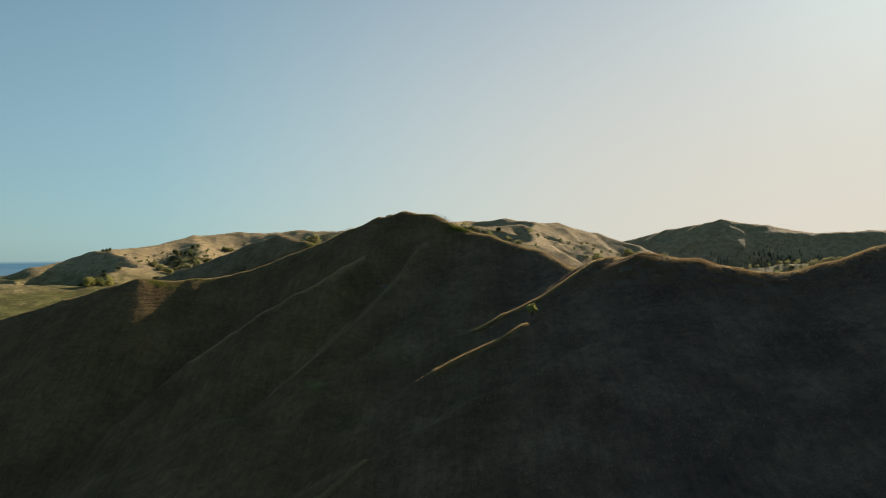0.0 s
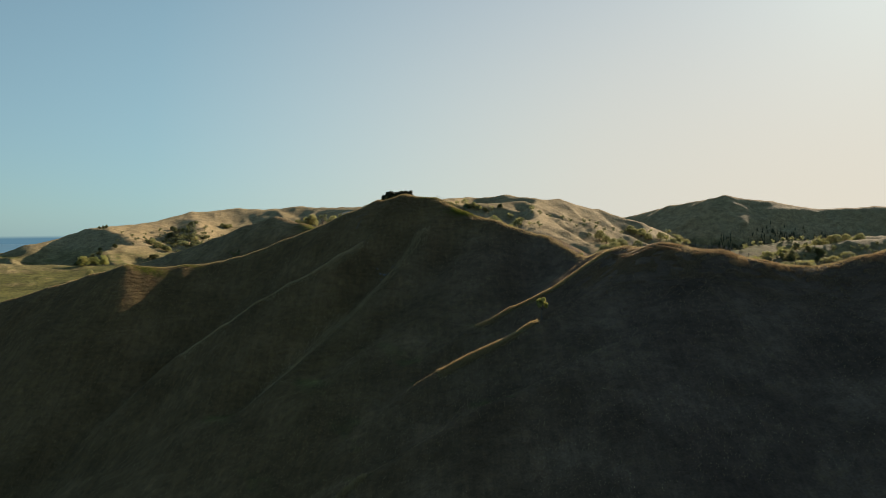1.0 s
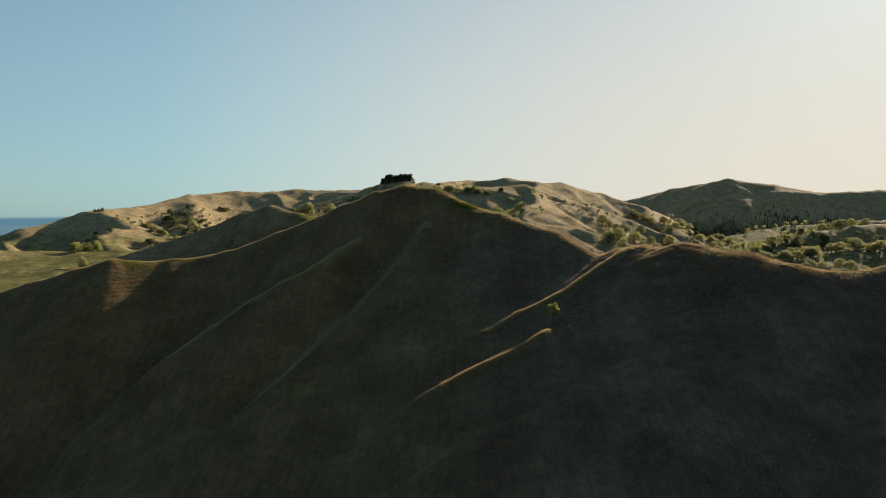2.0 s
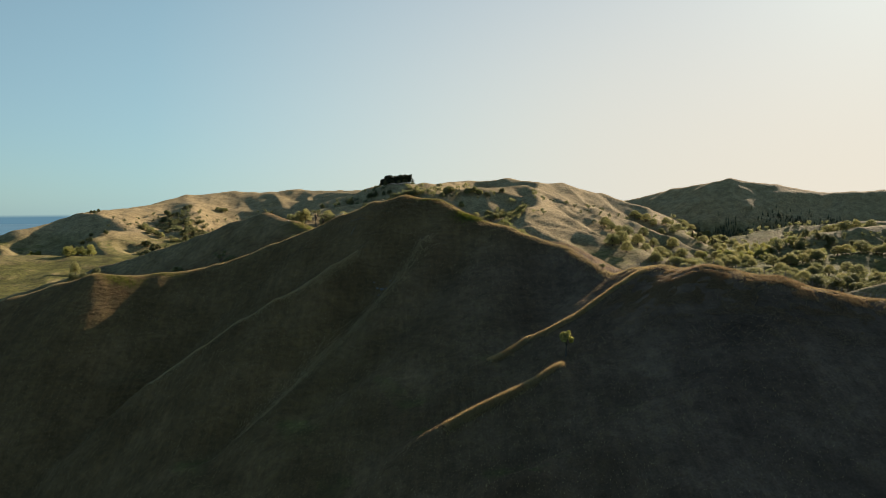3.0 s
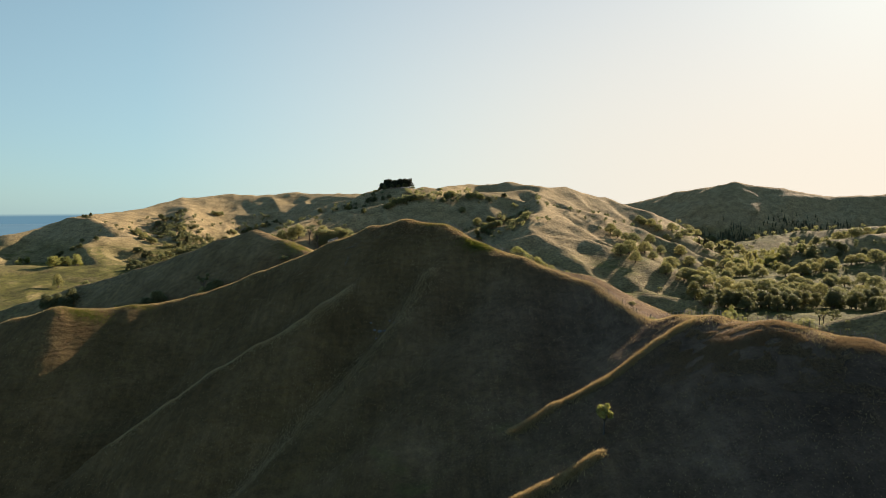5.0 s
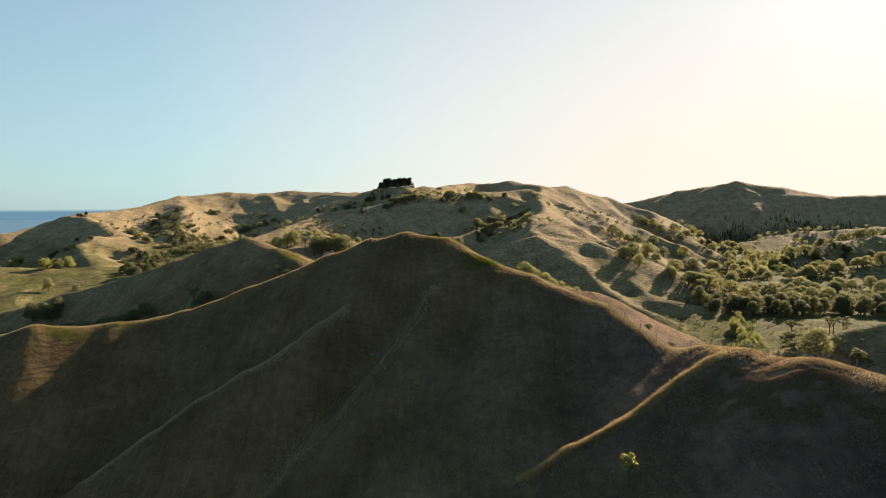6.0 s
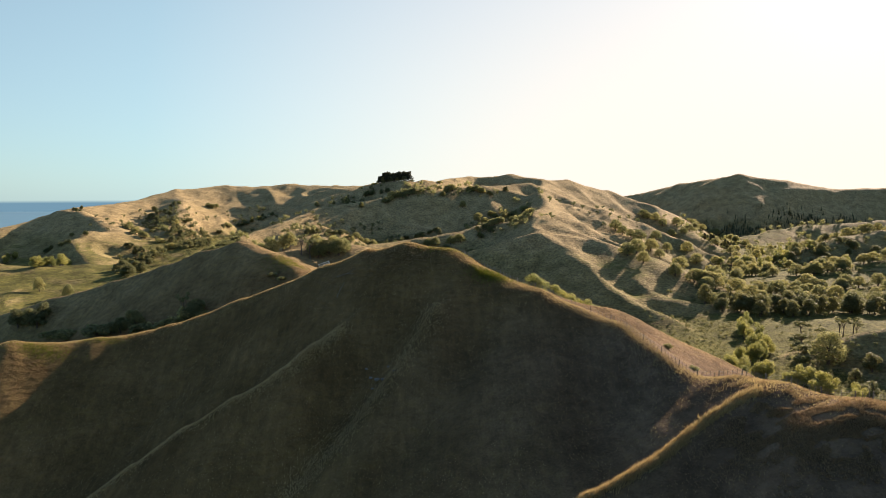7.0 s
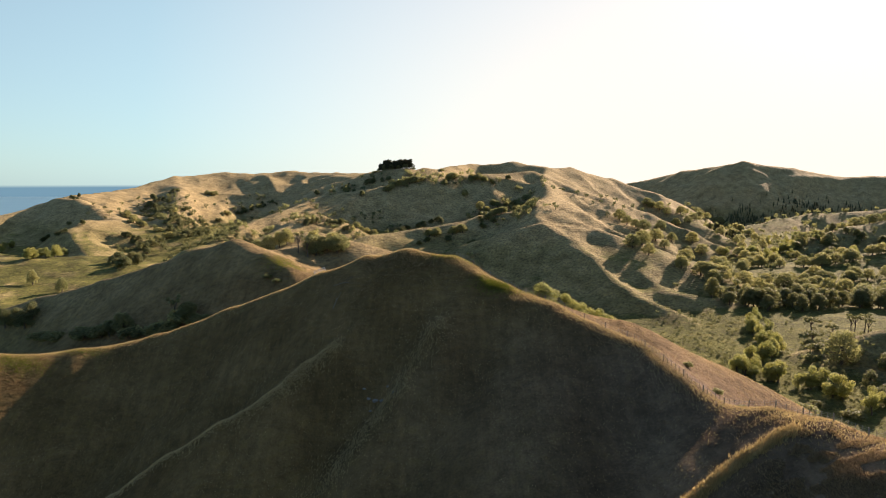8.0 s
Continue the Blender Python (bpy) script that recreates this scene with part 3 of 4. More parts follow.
    return root


LOOKS = {
    "willow_tree": ("bright yellow-green willow tree with soft lobed crown", "tree"),
    "round_tree": ("rounded olive-green tree standing on dry hillside pasture", "tree"),
    "bush_tree": ("dark green bushy native tree with dense uneven crown", "tree"),
    "umbrella_tree": ("dark flat-topped tree with spreading crown on green paddock", "tree"),
    "pine_tree": ("tall dark pine tree in a hilltop shelter belt", "tree"),
    "cabbage_tree": ("small sunlit tree with tufted yellow-green crown on dry spur", "tree"),
    "bare_tree": ("thin half-bare tree with slender trunk and sparse crown", "tree"),
    "shrub": ("low rounded scrubby bush growing in dry grass", "shrub"),
}
STOCK = {}
for kind, seeds in (("willow_tree", 3), ("round_tree", 4), ("bush_tree", 4), ("umbrella_tree", 1), ("pine_tree", 3), ("cabbage_tree", 1), ("bare_tree", 2), ("shrub", 4)):
    STOCK[kind] = [make_tree(kind, 100 + 7 * i) for i in range(seeds)]
USED = set()
pick_rng = random.Random(5)


def plant(kind, x, y, tall, group, wide=1.0, label=""):
    """Sets one plant of the given height on the ground."""
    i = pick_rng.randrange(len(STOCK[kind]))
    k = tall / (1 if kind == "shrub" else 10)
    w = k * wide * pick_rng.uniform(0.9, 1.1)
    m = Matrix.Translation((x, y, ground_z(x, y) - 0.05 * k)) @ Matrix.Rotation(pick_rng.uniform(0, 6.28), 4, "Z")
    ob = STOCK[kind][i]
    if (kind, i) in USED:
        ob = copy_thing(ob, m)
    else:
        USED.add((kind, i))
        ob.matrix_basis = m
    ob.scale = (w, w, k)
    look_label, category = LOOKS[kind]
    return tagged(ob, label or look_label, category, group)


def grove(kind, group, spots, low, high, wide=1.0):
    for x, y in spots:
        plant(kind, x + pick_rng.uniform(-1, 1), y + pick_rng.uniform(-1, 1), pick_rng.uniform(low, high), group, wide)


def strew(kind, group, line, count, spread, low, high, wide=1.0):
    """Plants strewn along a line of places."""
    for i in range(count):
        f = (i + pick_rng.random()) / count * (len(line) - 1)
        a, b = line[int(f)], line[min(int(f) + 1, len(line) - 1)]
        g = f - int(f)
        plant(kind, a[0] + (b[0] - a[0]) * g + pick_rng.gauss(0, spread), a[1] + (b[1] - a[1]) * g + pick_rng.gauss(0, spread), pick_rng.uniform(low, high), group, wide)


# near hills
plant("cabbage_tree", 19.8, 138.2, 5.2, "lone tree", 0.72)
grove("round_tree", "trees in the hollow", [(-53, 306), (-50, 305), (-47, 306), (-44, 305), (-42, 305), (-41, 307), (-52, 309), (-49, 309), (-46, 309)], 5.2, 6.8, 1.25)
grove("bare_tree", "trees in the hollow", [(-56, 302), (-54, 302)], 7.4, 8.2, 1.1)
grove("round_tree", "bushes on the saddle", [(-77, 309), (-74, 310), (-70, 310), (-65, 312), (-63, 313)], 6.4, 7.4, 0.9)
grove("bush_tree", "scrub in the gully", [(-152, 293), (-148, 291), (-156, 294), (-146, 292), (-102, 261), (-99, 259), (-78, 255), (-76, 254)], 5.8, 7.6, 1.2)
grove("shrub", "scrub in the gully", [(-112, 266), (-108, 264), (-114, 267), (-105, 262), (-94, 257), (-95, 257), (-88, 255), (-86, 255), (-84, 255), (-82, 255), (-80, 255), (-73, 252), (-72, 252), (-136, 280), (-128, 276)], 2.8, 4.4, 1.3)
grove("bare_tree", "scrub in the gully", [(-81, 255)], 9.0, 9.2, 0.8)
grove("shrub", "scrub in the gully", [(-66, 232), (-63, 234), (-60, 236), (-57, 240), (-55, 244), (-53, 248), (-51, 252), (-48, 250), (-52, 256), (-55, 259), (-49, 245), (-68, 236)], 0.9, 1.7, 1.5)
grove("willow_tree", "bushes behind the crest", [(16, 208), (18.5, 210), (21, 211.5), (24, 213), (27, 214), (30, 214.5), (33, 215), (15, 206.5), (23, 211.5), (28.5, 213)], 4.4, 5.4, 1.5)
grove("shrub", "bushes behind the crest", [(36, 216), (39, 214), (38, 187), (40, 178), (41, 173)], 0.8, 1.3, 1.3)
grove("shrub", "bushes along the fence", [(44, 168), (46, 164), (49, 159), (51, 162), (54, 152), (58, 149), (53, 157), (63, 141), (68, 140)], 0.9, 2.0, 1.5)
# across the right-hand valley
strew("willow_tree", "willows along the stream", [(166, 432), (163, 410), (153, 385), (145, 365), (130, 351)], 20, 3.0, 7, 11, 1.15)
strew("willow_tree", "willows along the stream", [(117, 340), (124, 332), (132, 325), (139, 320)], 13, 3, 6, 10, 1.2)
grove("willow_tree", "willows along the stream", [(139, 308), (142, 306), (142, 291), (146, 295)], 8, 10, 1.1)
grove("bush_tree", "valley trees", [(105, 306), (109, 303), (152, 300), (156, 303), (163, 322), (176, 330)], 6, 9, 1.3)
plant("round_tree", 164, 342, 15.5, "valley trees", 1.1, "large dense dark-green rounded tree in the valley")
grove("umbrella_tree", "flat-topped trees", [(195, 416), (199, 405), (181, 392), (176, 384)], 6.5, 9)
grove("bare_tree", "thin paddock trees", [(212, 410), (215, 411), (218, 407), (220, 412)], 9, 11)
grove("shrub", "paddock scrub", [(163, 358), (168, 372), (172, 380), (158, 352), (170, 365), (178, 376), (150, 318), (131, 300), (122, 292), (135, 290), (116, 285), (144, 312)], 2.0, 4.0, 1.4)
strew("bush_tree", "valley wood", [(180, 485), (205, 472), (240, 480), (275, 470), (320, 485)], 38, 8, 9, 16, 1.2)
strew("round_tree", "valley wood", [(186, 505), (225, 515), (260, 500), (310, 520), (360, 515)], 26, 11, 8, 14, 1.25)
strew("round_tree", "valley wood", [(225, 580), (250, 550), (290, 572), (340, 560)], 20, 9, 8, 14, 1.35)
strew("round_tree", "wood on the rise", [(270, 650), (320, 625), (370, 645), (430, 630), (500, 655)], 30, 9, 8, 13, 1.35)
strew("bush_tree", "wood on the rise", [(360, 715), (420, 750), (480, 735), (560, 775)], 22, 12, 8, 13, 1.4)
strew("willow_tree", "valley head trees", [(285, 690), (330, 715), (375, 760), (400, 830)], 24, 13, 9, 14, 1.2)
strew("round_tree", "valley head trees", [(250, 620), (290, 680), (360, 800), (420, 880)], 18, 14, 9, 13, 1.2)
strew("round_tree", "wood on the rise", [(330, 690), (400, 790), (470, 800), (540, 840)], 30, 16, 8, 13, 1.35)
strew("willow_tree", "wood on the rise", [(380, 690), (450, 690), (540, 700)], 14, 10, 8, 12, 1.3)
# trees on the spurs
grove("round_tree", "trees on the spurs", [(138, 555), (147, 565), (196, 678), (226, 718), (147, 545), (233, 697), (248, 699), (270, 705), (165, 530), (235, 630), (178, 527), (187, 523), (174, 544), (178, 710), (183, 701), (188, 693), (174, 723), (220, 734), (275, 955), (280, 948), (285, 936), (289, 917), (307, 916), (291, 889), (303, 883), (320, 901), (200, 666), (247, 720)], 9, 13, 1.35)
grove("round_tree", "trees along the far ridge", [(352, 961), (344, 948), (459, 1196), (362, 965), (463, 1178), (466, 1169), (469, 1163), (468, 1167), (465, 1129), (454, 1110), (420, 1005), (419, 989), (421, 986), (421, 989), (416, 953), (424, 962), (402, 908), (414, 935), (391, 871), (386, 867), (339, 901), (342, 902), (361, 917), (322, 831), (360, 889), (373, 914), (367, 872), (329, 800)], 7, 11, 1.3)
strew("pine_tree", "young pines", [(318, 850), (345, 880), (375, 900)], 14, 4, 9, 13, 0.8)
# hilltop shelter belt and skyline trees
strew("pine_tree", "shelter belt", [(-83, 866), (-70, 868), (-50, 870)], 28, 2.2, 7.5, 13.5, 1.45)
strew("bush_tree", "shelter belt", [(-87, 866), (-70, 866), (-49, 868)], 18, 1.6, 5, 8, 1.4)
grove("shrub", "skyline bushes", [(-92, 870), (-88, 869), (-45, 872), (-10, 890)], 2.5, 4, 1.4)
plant("bush_tree", -149, 731, 4.5, "skyline trees", 1.1)
grove("bush_tree", "skyline trees", [(-464, 876), (-467, 879)], 4.5, 5.5, 1.2)
# the green field and the left-hand valley
plant("round_tree", -238, 433, 9.5, "paddock trees", 0.75)
plant("round_tree", -216, 424, 9.0, "paddock trees", 0.8)
grove("bush_tree", "bush in the gully", [(-398, 941), (-415, 971), (-414, 972), (-382, 931), (-392, 939), (-365, 905), (-403, 928), (-401, 933), (-404, 933), (-367, 878), (-383, 906), (-368, 873), (-341, 846), (-333, 837), (-340, 854), (-320, 820), (-321, 816), (-316, 815), (-316, 792), (-316, 803), (-314, 791), (-304, 792), (-306, 797), (-306, 797), (-301, 812), (-295, 810), (-303, 818), (-280, 744), (-275, 743), (-273, 737), (-276, 764), (-277, 767), (-276, 767), (-297, 760), (-304, 767), (-301, 778), (-321, 710), (-324, 708), (-323, 709), (-314, 706), (-315, 707), (-310, 709), (-300, 691), (-303, 696)], 5.5, 8.5, 1.5)
grove("bush_tree", "bush in the gully", [(-300, 694), (-290, 682), (-289, 678), (-291, 682), (-216, 483), (-218, 492), (-221, 487), (-209, 476), (-207, 475), (-212, 477), (-208, 481), (-210, 481), (-209, 477), (-219, 511), (-208, 494), (-208, 492), (-287, 659), (-293, 662), (-280, 655), (-225, 505), (-218, 490), (-219, 494)], 5.5, 8.5, 1.5)
grove("bush_tree", "bush on the slopes", [(-264, 749), (-269, 756), (-260, 761), (-263, 768), (-248, 761), (-245, 747), (-202, 653), (-248, 781), (-195, 655), (-200, 657), (-300, 899), (-297, 902), (-300, 922), (-303, 924), (-300, 981), (-295, 984), (-266, 1002), (-271, 1007), (-248, 998), (-257, 1010), (-395, 979), (-394, 982), (-379, 970), (-391, 984), (-132, 669), (-133, 664), (-126, 678), (-128, 674), (-117, 683), (-115, 685), (-111, 689), (-107, 692), (-104, 694), (-106, 692), (-98, 687), (-101, 685)], 4.5, 7, 1.5)
grove("round_tree", "trees on the slopes", [(-372, 810), (-371, 804), (-365, 808), (-364, 812), (-342, 774), (-345, 772), (-333, 765), (-337, 767), (-297, 709), (-297, 705), (-294, 717), (-300, 723), (-295, 732), (-290, 730), (-350, 1020), (-347, 1027), (-355, 1019), (-352, 1022), (-294, 990), (-290, 988), (-283, 990), (-284, 994), (-272, 1000), (-274, 995), (-302, 938), (-299, 942), (-94, 692), (-94, 689), (-92, 713), (-89, 716), (-82, 711), (-80, 714), (-77, 715), (-75, 712)], 5, 8, 1.4)
grove("willow_tree", "hedge beyond the field", [(-273, 490), (-272, 488), (-272, 494), (-272, 496), (-271, 499), (-270, 498), (-359, 645), (-359, 646), (-267, 504), (-268, 507), (-344, 638), (-342, 636), (-274, 486), (-276, 487), (-464, 735), (-464, 735), (-463, 743), (-461, 742), (-460, 726), (-462, 727)], 6, 9, 1.3)
grove("bush_tree", "scrub on the spur", [(-438, 764), (-434, 762), (-418, 772), (-417, 773), (-369, 713), (-367, 712), (-370, 682), (-367, 681), (-390, 702), (-387, 701), (-441, 762), (-440, 762), (-478, 884), (-441, 825), (-472, 890), (-472, 890)], 4, 6, 1.4)
strew("shrub", "scrub on the slopes", [(-330, 760), (-350, 820), (-300, 860), (-240, 760)], 24, 14, 3, 6, 1.4)
grove("round_tree", "trees on the middle slopes", [(-61, 822), (-64, 824), (-54, 823), (-53, 822), (-46, 824), (-44, 824), (-38, 826), (-40, 826), (-72, 808), (-70, 809), (-67, 817), (-70, 813), (-123, 838), (-121, 842), (-5, 824), (-5, 825), (-1, 835), (1, 838), (6, 842), (4, 842), (26, 839), (29, 841), (36, 843), (33, 842), (41, 839), (44, 839), (18, 815), (18, 811), (34, 786), (36, 790), (43, 786), (45, 789), (56, 802), (55, 801), (66, 802), (65, 801), (73, 814), (71, 809), (81, 815), (79, 817), (50, 803), (50, 803), (91, 825), (91, 822)], 6, 8.5, 1.4)
grove("round_tree", "trees on the middle slopes", [(39, 652), (41, 653), (44, 654), (43, 654), (48, 656), (48, 654), (-18, 625), (-18, 626), (-12, 628), (-14, 627), (3, 629), (2, 628), (8, 628), (10, 628)], 6, 8.5, 1.4)
grove("bush_tree", "scrub on the middle slopes", [(-98, 846), (-96, 845), (-89, 843), (-91, 842), (-80, 842), (-80, 839), (-70, 844), (-72, 843), (36, 777), (38, 776), (28, 646), (28, 648), (33, 649), (35, 649), (38, 642), (39, 644), (30, 637), (28, 640), (-21, 754), (-19, 755), (-14, 756), (-11, 756), (-8, 753), (-8, 753), (-55, 730), (-54, 735), (-49, 734), (-50, 731), (-43, 739), (-45, 738), (-32, 743), (-33, 745), (-26, 747), (-29, 749), (-3, 623), (0, 622), (-26, 610), (-25, 609), (-21, 616), (-19, 618), (17, 612), (17, 612), (21, 615), (22, 611)], 4.5, 7, 1.5)
grove("bush_tree", "scrub on the middle slopes", [(52, 839), (53, 836), (73, 851), (70, 850), (-165, 873), (-163, 872), (-98, 795), (-97, 793)], 4.5, 7, 1.5)

# ---- far woods ----
def far_woods(name, label, kind, places, seed):
    """Many far trees in one mesh: a small leafy crown and a stem each."""
    rng = np.random.default_rng(seed)
    allv, allf, base = [], [], 0
    for x, y, tall in places:
        lobes = []
        if kind == "pine":
            lobes = [(0, 0, tall * f, tall * 0.17 * (1.15 - f), tall * 0.12) for f in (0.25, 0.4, 0.55, 0.7, 0.85, 0.95)]
        else:
            for i in range(6):
                a = rng.uniform(0, 6.28)
                lobes.append((0.26 * tall * math.cos(a), 0.26 * tall * math.sin(a), tall * rng.uniform(0.4, 0.78), tall * rng.uniform(0.16, 0.25), tall * rng.uniform(0.15, 0.22)))
        v, f = leaf_cloud(rng, lobes, 90 if kind == "pine" else 150, 0.075 * tall, 0.2)
        w, g = limbs(rng, [((0, 0, -0.5), (0, 0, tall * 0.7), 0.03 * tall, 0.01 * tall, 0)])
        at = np.array((x, y, ground_z(x, y)))
        for vv, ff in ((v, f), (w, g)):
            allv.append(vv + at)
            allf.append(ff + base)
            base += len(vv)
    me = mesh_from(name, np.concatenate(allv), np.concatenate(allf))
    me.materials.append(MAT_HAZED_PINE if kind == "pine" else MAT_DARK if "dark" in label else MAT_OLIVE)
    return tagged(new(name, me), label, "woods", kind="stuff")


wood_rng = random.Random(11)


def spread(spots, count, low, high):
    """Places strewn round spots (x, y, reach along x, reach along y)."""
    out = []
    for i in range(count):
        x, y, rx, ry = spots[i % len(spots)]
        out.append((x + wood_rng.gauss(0, rx), y + wood_rng.gauss(0, ry), wood_rng.uniform(low, high)))
    return out


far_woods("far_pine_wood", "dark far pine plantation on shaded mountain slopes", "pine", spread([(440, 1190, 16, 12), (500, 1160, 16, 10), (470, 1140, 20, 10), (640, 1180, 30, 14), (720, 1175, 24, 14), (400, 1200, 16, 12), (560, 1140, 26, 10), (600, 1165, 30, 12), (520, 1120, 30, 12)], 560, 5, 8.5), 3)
far_woods("far_scrub", "dark scrub scattered over far hill slopes and gullies", "bush", spread([(-280, 900, 14, 20), (-290, 1000, 16, 18), (-200, 760, 40, 30), (-110, 690, 14, 10), (-85, 660, 14, 8), (-10, 548, 14, 8), (40, 770, 16, 10), (70, 805, 14, 8), (-45, 826, 14, 6), (60, 650, 14, 10), (-60, 700, 30, 20), (-330, 860, 20, 30), (0, 838, 20, 8), (-150, 830, 30, 12), (-380, 800, 20, 30), (-360, 900, 25, 30), (150, 800, 20, 30), (200, 760, 20, 30), (-230, 620, 20, 20), (-100, 840, 30, 12), (-280, 780, 16, 40), (-270, 860, 14, 30), (-180, 740, 30, 10), (-120, 760, 30, 8), (-60, 745, 30, 10), (-30, 690, 20, 8), (-140, 600, 20, 8)], 440, 3, 7.5), 4)
far_woods("gully_scrub", "dark bush filling the folds of the far hillside", "bush", spread([(-398, 935, 14, 14), (-366, 880, 12, 16), (-332, 840, 10, 14), (-312, 800, 9, 12), (-278, 745, 8, 12), (-302, 700, 12, 9), (-276, 765, 8, 10), (-240, 700, 14, 8), (-190, 640, 14, 8)], 260, 4, 7.5), 14)
far_woods("far_bushes", "olive-green bushes dotted over far hills in sunlight", "bush", spread([(-90, 658, 12, 7), (55, 765, 18, 9), (80, 812, 12, 7), (-38, 828, 14, 6), (20, 840, 30, 8), (-165, 668, 20, 8), (66, 630, 10, 9), (330, 900, 25, 25), (240, 860, 25, 25), (-240, 740, 25, 30), (5, 565, 14, 8), (600, 820, 80, 20), (450, 930, 50, 30), (430, 970, 60, 35), (540, 1000, 60, 30), (640, 920, 80, 40), (500, 880, 60, 40), (700, 1000, 80, 40), (450, 1060, 50, 22), (600, 1070, 70, 22), (380, 1000, 30, 30)], 390, 4.5, 10), 6)
far_woods("valley_undergrowth", "dark undergrowth filling the valley woods beneath taller trees", "bush", spread([(190, 490, 14, 10), (240, 482, 18, 9), (300, 480, 20, 9), (250, 505, 30, 10), (330, 515, 24, 10), (240, 565, 14, 14), (310, 565, 24, 8), (330, 635, 40, 14), (430, 640, 45, 12), (300, 690, 22, 20), (350, 740, 26, 26), (420, 745, 30, 18), (500, 760, 40, 20), (390, 830, 26, 26), (450, 690, 50, 10)], 420, 4, 8), 8)
far_woods("valley_scrub", "low dark scrub dotted over the rough valley pasture", "bush", spread([(125, 365, 14, 24), (150, 330, 18, 18), (110, 330, 14, 16), (190, 400, 22, 14), (140, 430, 14, 24), (165, 345, 10, 14), (130, 300, 14, 12), (175, 440, 24, 14), (120, 400, 12, 20)], 800, 0.8, 2.6), 9)


# ---- grass ----
def tufts(name, label, mat, places, low, high, seed, bend=0.6):
    """Grass clumps of three leaning blades each."""
    rng = np.random.default_rng(seed)
    places = np.asarray(places)
    n = len(places)
    z = surface(places[:, 0], places[:, 1])
    c = np.column_stack([places, z])
    out = []
    for k in range(3):
        a = rng.uniform(0, 6.28, n)
        w, h = rng.uniform(0.025, 0.06, n), rng.uniform(low, high, n)
        lean = rng.uniform(0.1, bend, n) * h
        side = np.column_stack([-np.sin(a), np.cos(a), np.zeros(n)]) * w[:, None]
        tip = np.column_stack([np.cos(a) * lean, np.sin(a) * lean, h])
        foot = c - np.array((0, 0, 0.06))
        out.append(np.stack([foot - side, foot + side, foot + tip], 1))
    verts = np.concatenate(out).reshape(-1, 3)
    me = mesh_from(name, verts, np.arange(len(verts)).reshape(-1, 3))
    me.materials.append(mat)
    return tagged(new(name, me), label, "grass", kind="stuff")


grass_rng = np.random.default_rng(21)


def along(line, per_metre, spread_m):
    out = []
    for (ax, ay), (bx, by) in zip(line, line[1:]):
        n = int(math.hypot(bx - ax, by - ay) * per_metre)
        f = grass_rng.random(n)
        out.append(np.column_stack([ax + (bx - ax) * f, ay + (by - ay) * f]) + grass_rng.normal(scale=spread_m, size=(n, 2)))
    return np.concatenate(out)


def patch(x, y, rx, ry, n):
    return grass_rng.normal(size=(n, 2)) * (rx, ry) + (x, y)


CREST = [(p[0], p[1]) for p in RIDGES[1][4][1:4] + RIDGES[0][4]]
KNOLL = [(p[0], p[1]) for p in RIDGES[2][4][:9]]
SPUR_A, SPUR_B, SPUR_C = ([(p[0], p[1]) for p in RIDGES[i][4]] for i in (3, 4, 5))
field = np.column_stack([grass_rng.uniform(-150, 110, 90000), grass_rng.uniform(90, 235, 90000)])
thin = noise2(field[:, 0], field[:, 1], 9, 61) + 0.6 * noise2(field[:, 0], field[:, 1], 3, 62)
field = field[thin > -0.35]
tufts("hill_grass", "dry straw-coloured grass tufts over the steep hillside", MAT_STRAW, field, 0.08, 0.28, 31)
tufts("crest_grass", "long dry golden grass along the hill crests", MAT_STRAW, np.concatenate([along(CREST, 120, 1.3), along(KNOLL, 150, 2.0)]), 0.08, 0.3, 32)
tufts("spur_grass", "long dry golden grass along the narrow spurs", MAT_STRAW, np.concatenate([along(SPUR_A[:5], 420, 0.55), along(SPUR_B[3:5], 420, 0.55), along(SPUR_C[3:], 160, 0.45)]), 0.2, 0.62, 33, 0.9)
SPUR_D, SPUR_E = ([(p[0], p[1]) for p in RIDGES[i][4]] for i in (8, 9))
tufts("pale_spur_grass", "pale dry grass down the hillside spurs", MAT_PALE, np.concatenate([along(SPUR_D[2:], 190, 0.9), along(SPUR_E[1:], 120, 1.5)]), 0.1, 0.36, 37, 1.2)
def streaked(p, cut):
    """Keeps the places that lie in long streaks of thicker growth."""
    k = noise2(p[:, 0] * 0.5 + p[:, 1], p[:, 1] * 0.4 - p[:, 0] * 0.5, 1.6, 63) + 0.5 * noise2(p[:, 0], p[:, 1], 0.8, 64)
    return p[k > cut]


tufts("bracken", "brown bracken and seeding grass on the knoll", MAT_BRACKEN, streaked(np.concatenate([patch(50, 138, 9, 4.5, 34000), patch(64, 129, 9, 4.5, 28000), patch(40, 152, 4, 5, 14000), patch(88, 120, 14, 5, 18000), patch(-14, 204, 12, 3, 8000), patch(41, 141, 4, 4, 11000), patch(35, 146, 3.5, 3, 7000)]), -0.1), 0.1, 0.3, 34, 1.8)
tufts("lush_weeds", "bright green weeds in patches along the crest", MAT_LUSH, np.concatenate([patch(5.5, 198.4, 2.2, 1.0, 2600), patch(-90, 203, 3.0, 1.4, 1500), patch(-4, 205.5, 3, 0.8, 700), patch(-80, 208.5, 3.0, 0.8, 500), patch(-53, 266, 3.5, 3, 2200)]), 0.12, 0.34, 35)


tufts("valley_rushes", "dark rushes and rough grass dotted over the valley floor", MAT_DARK, np.concatenate([patch(125, 365, 14, 24, 5000), patch(150, 330, 18, 18, 3500), patch(100, 330, 14, 16, 3500), patch(190, 400, 22, 14, 2500), patch(150, 430, 14, 24, 2500)]), 0.3, 0.9, 36)


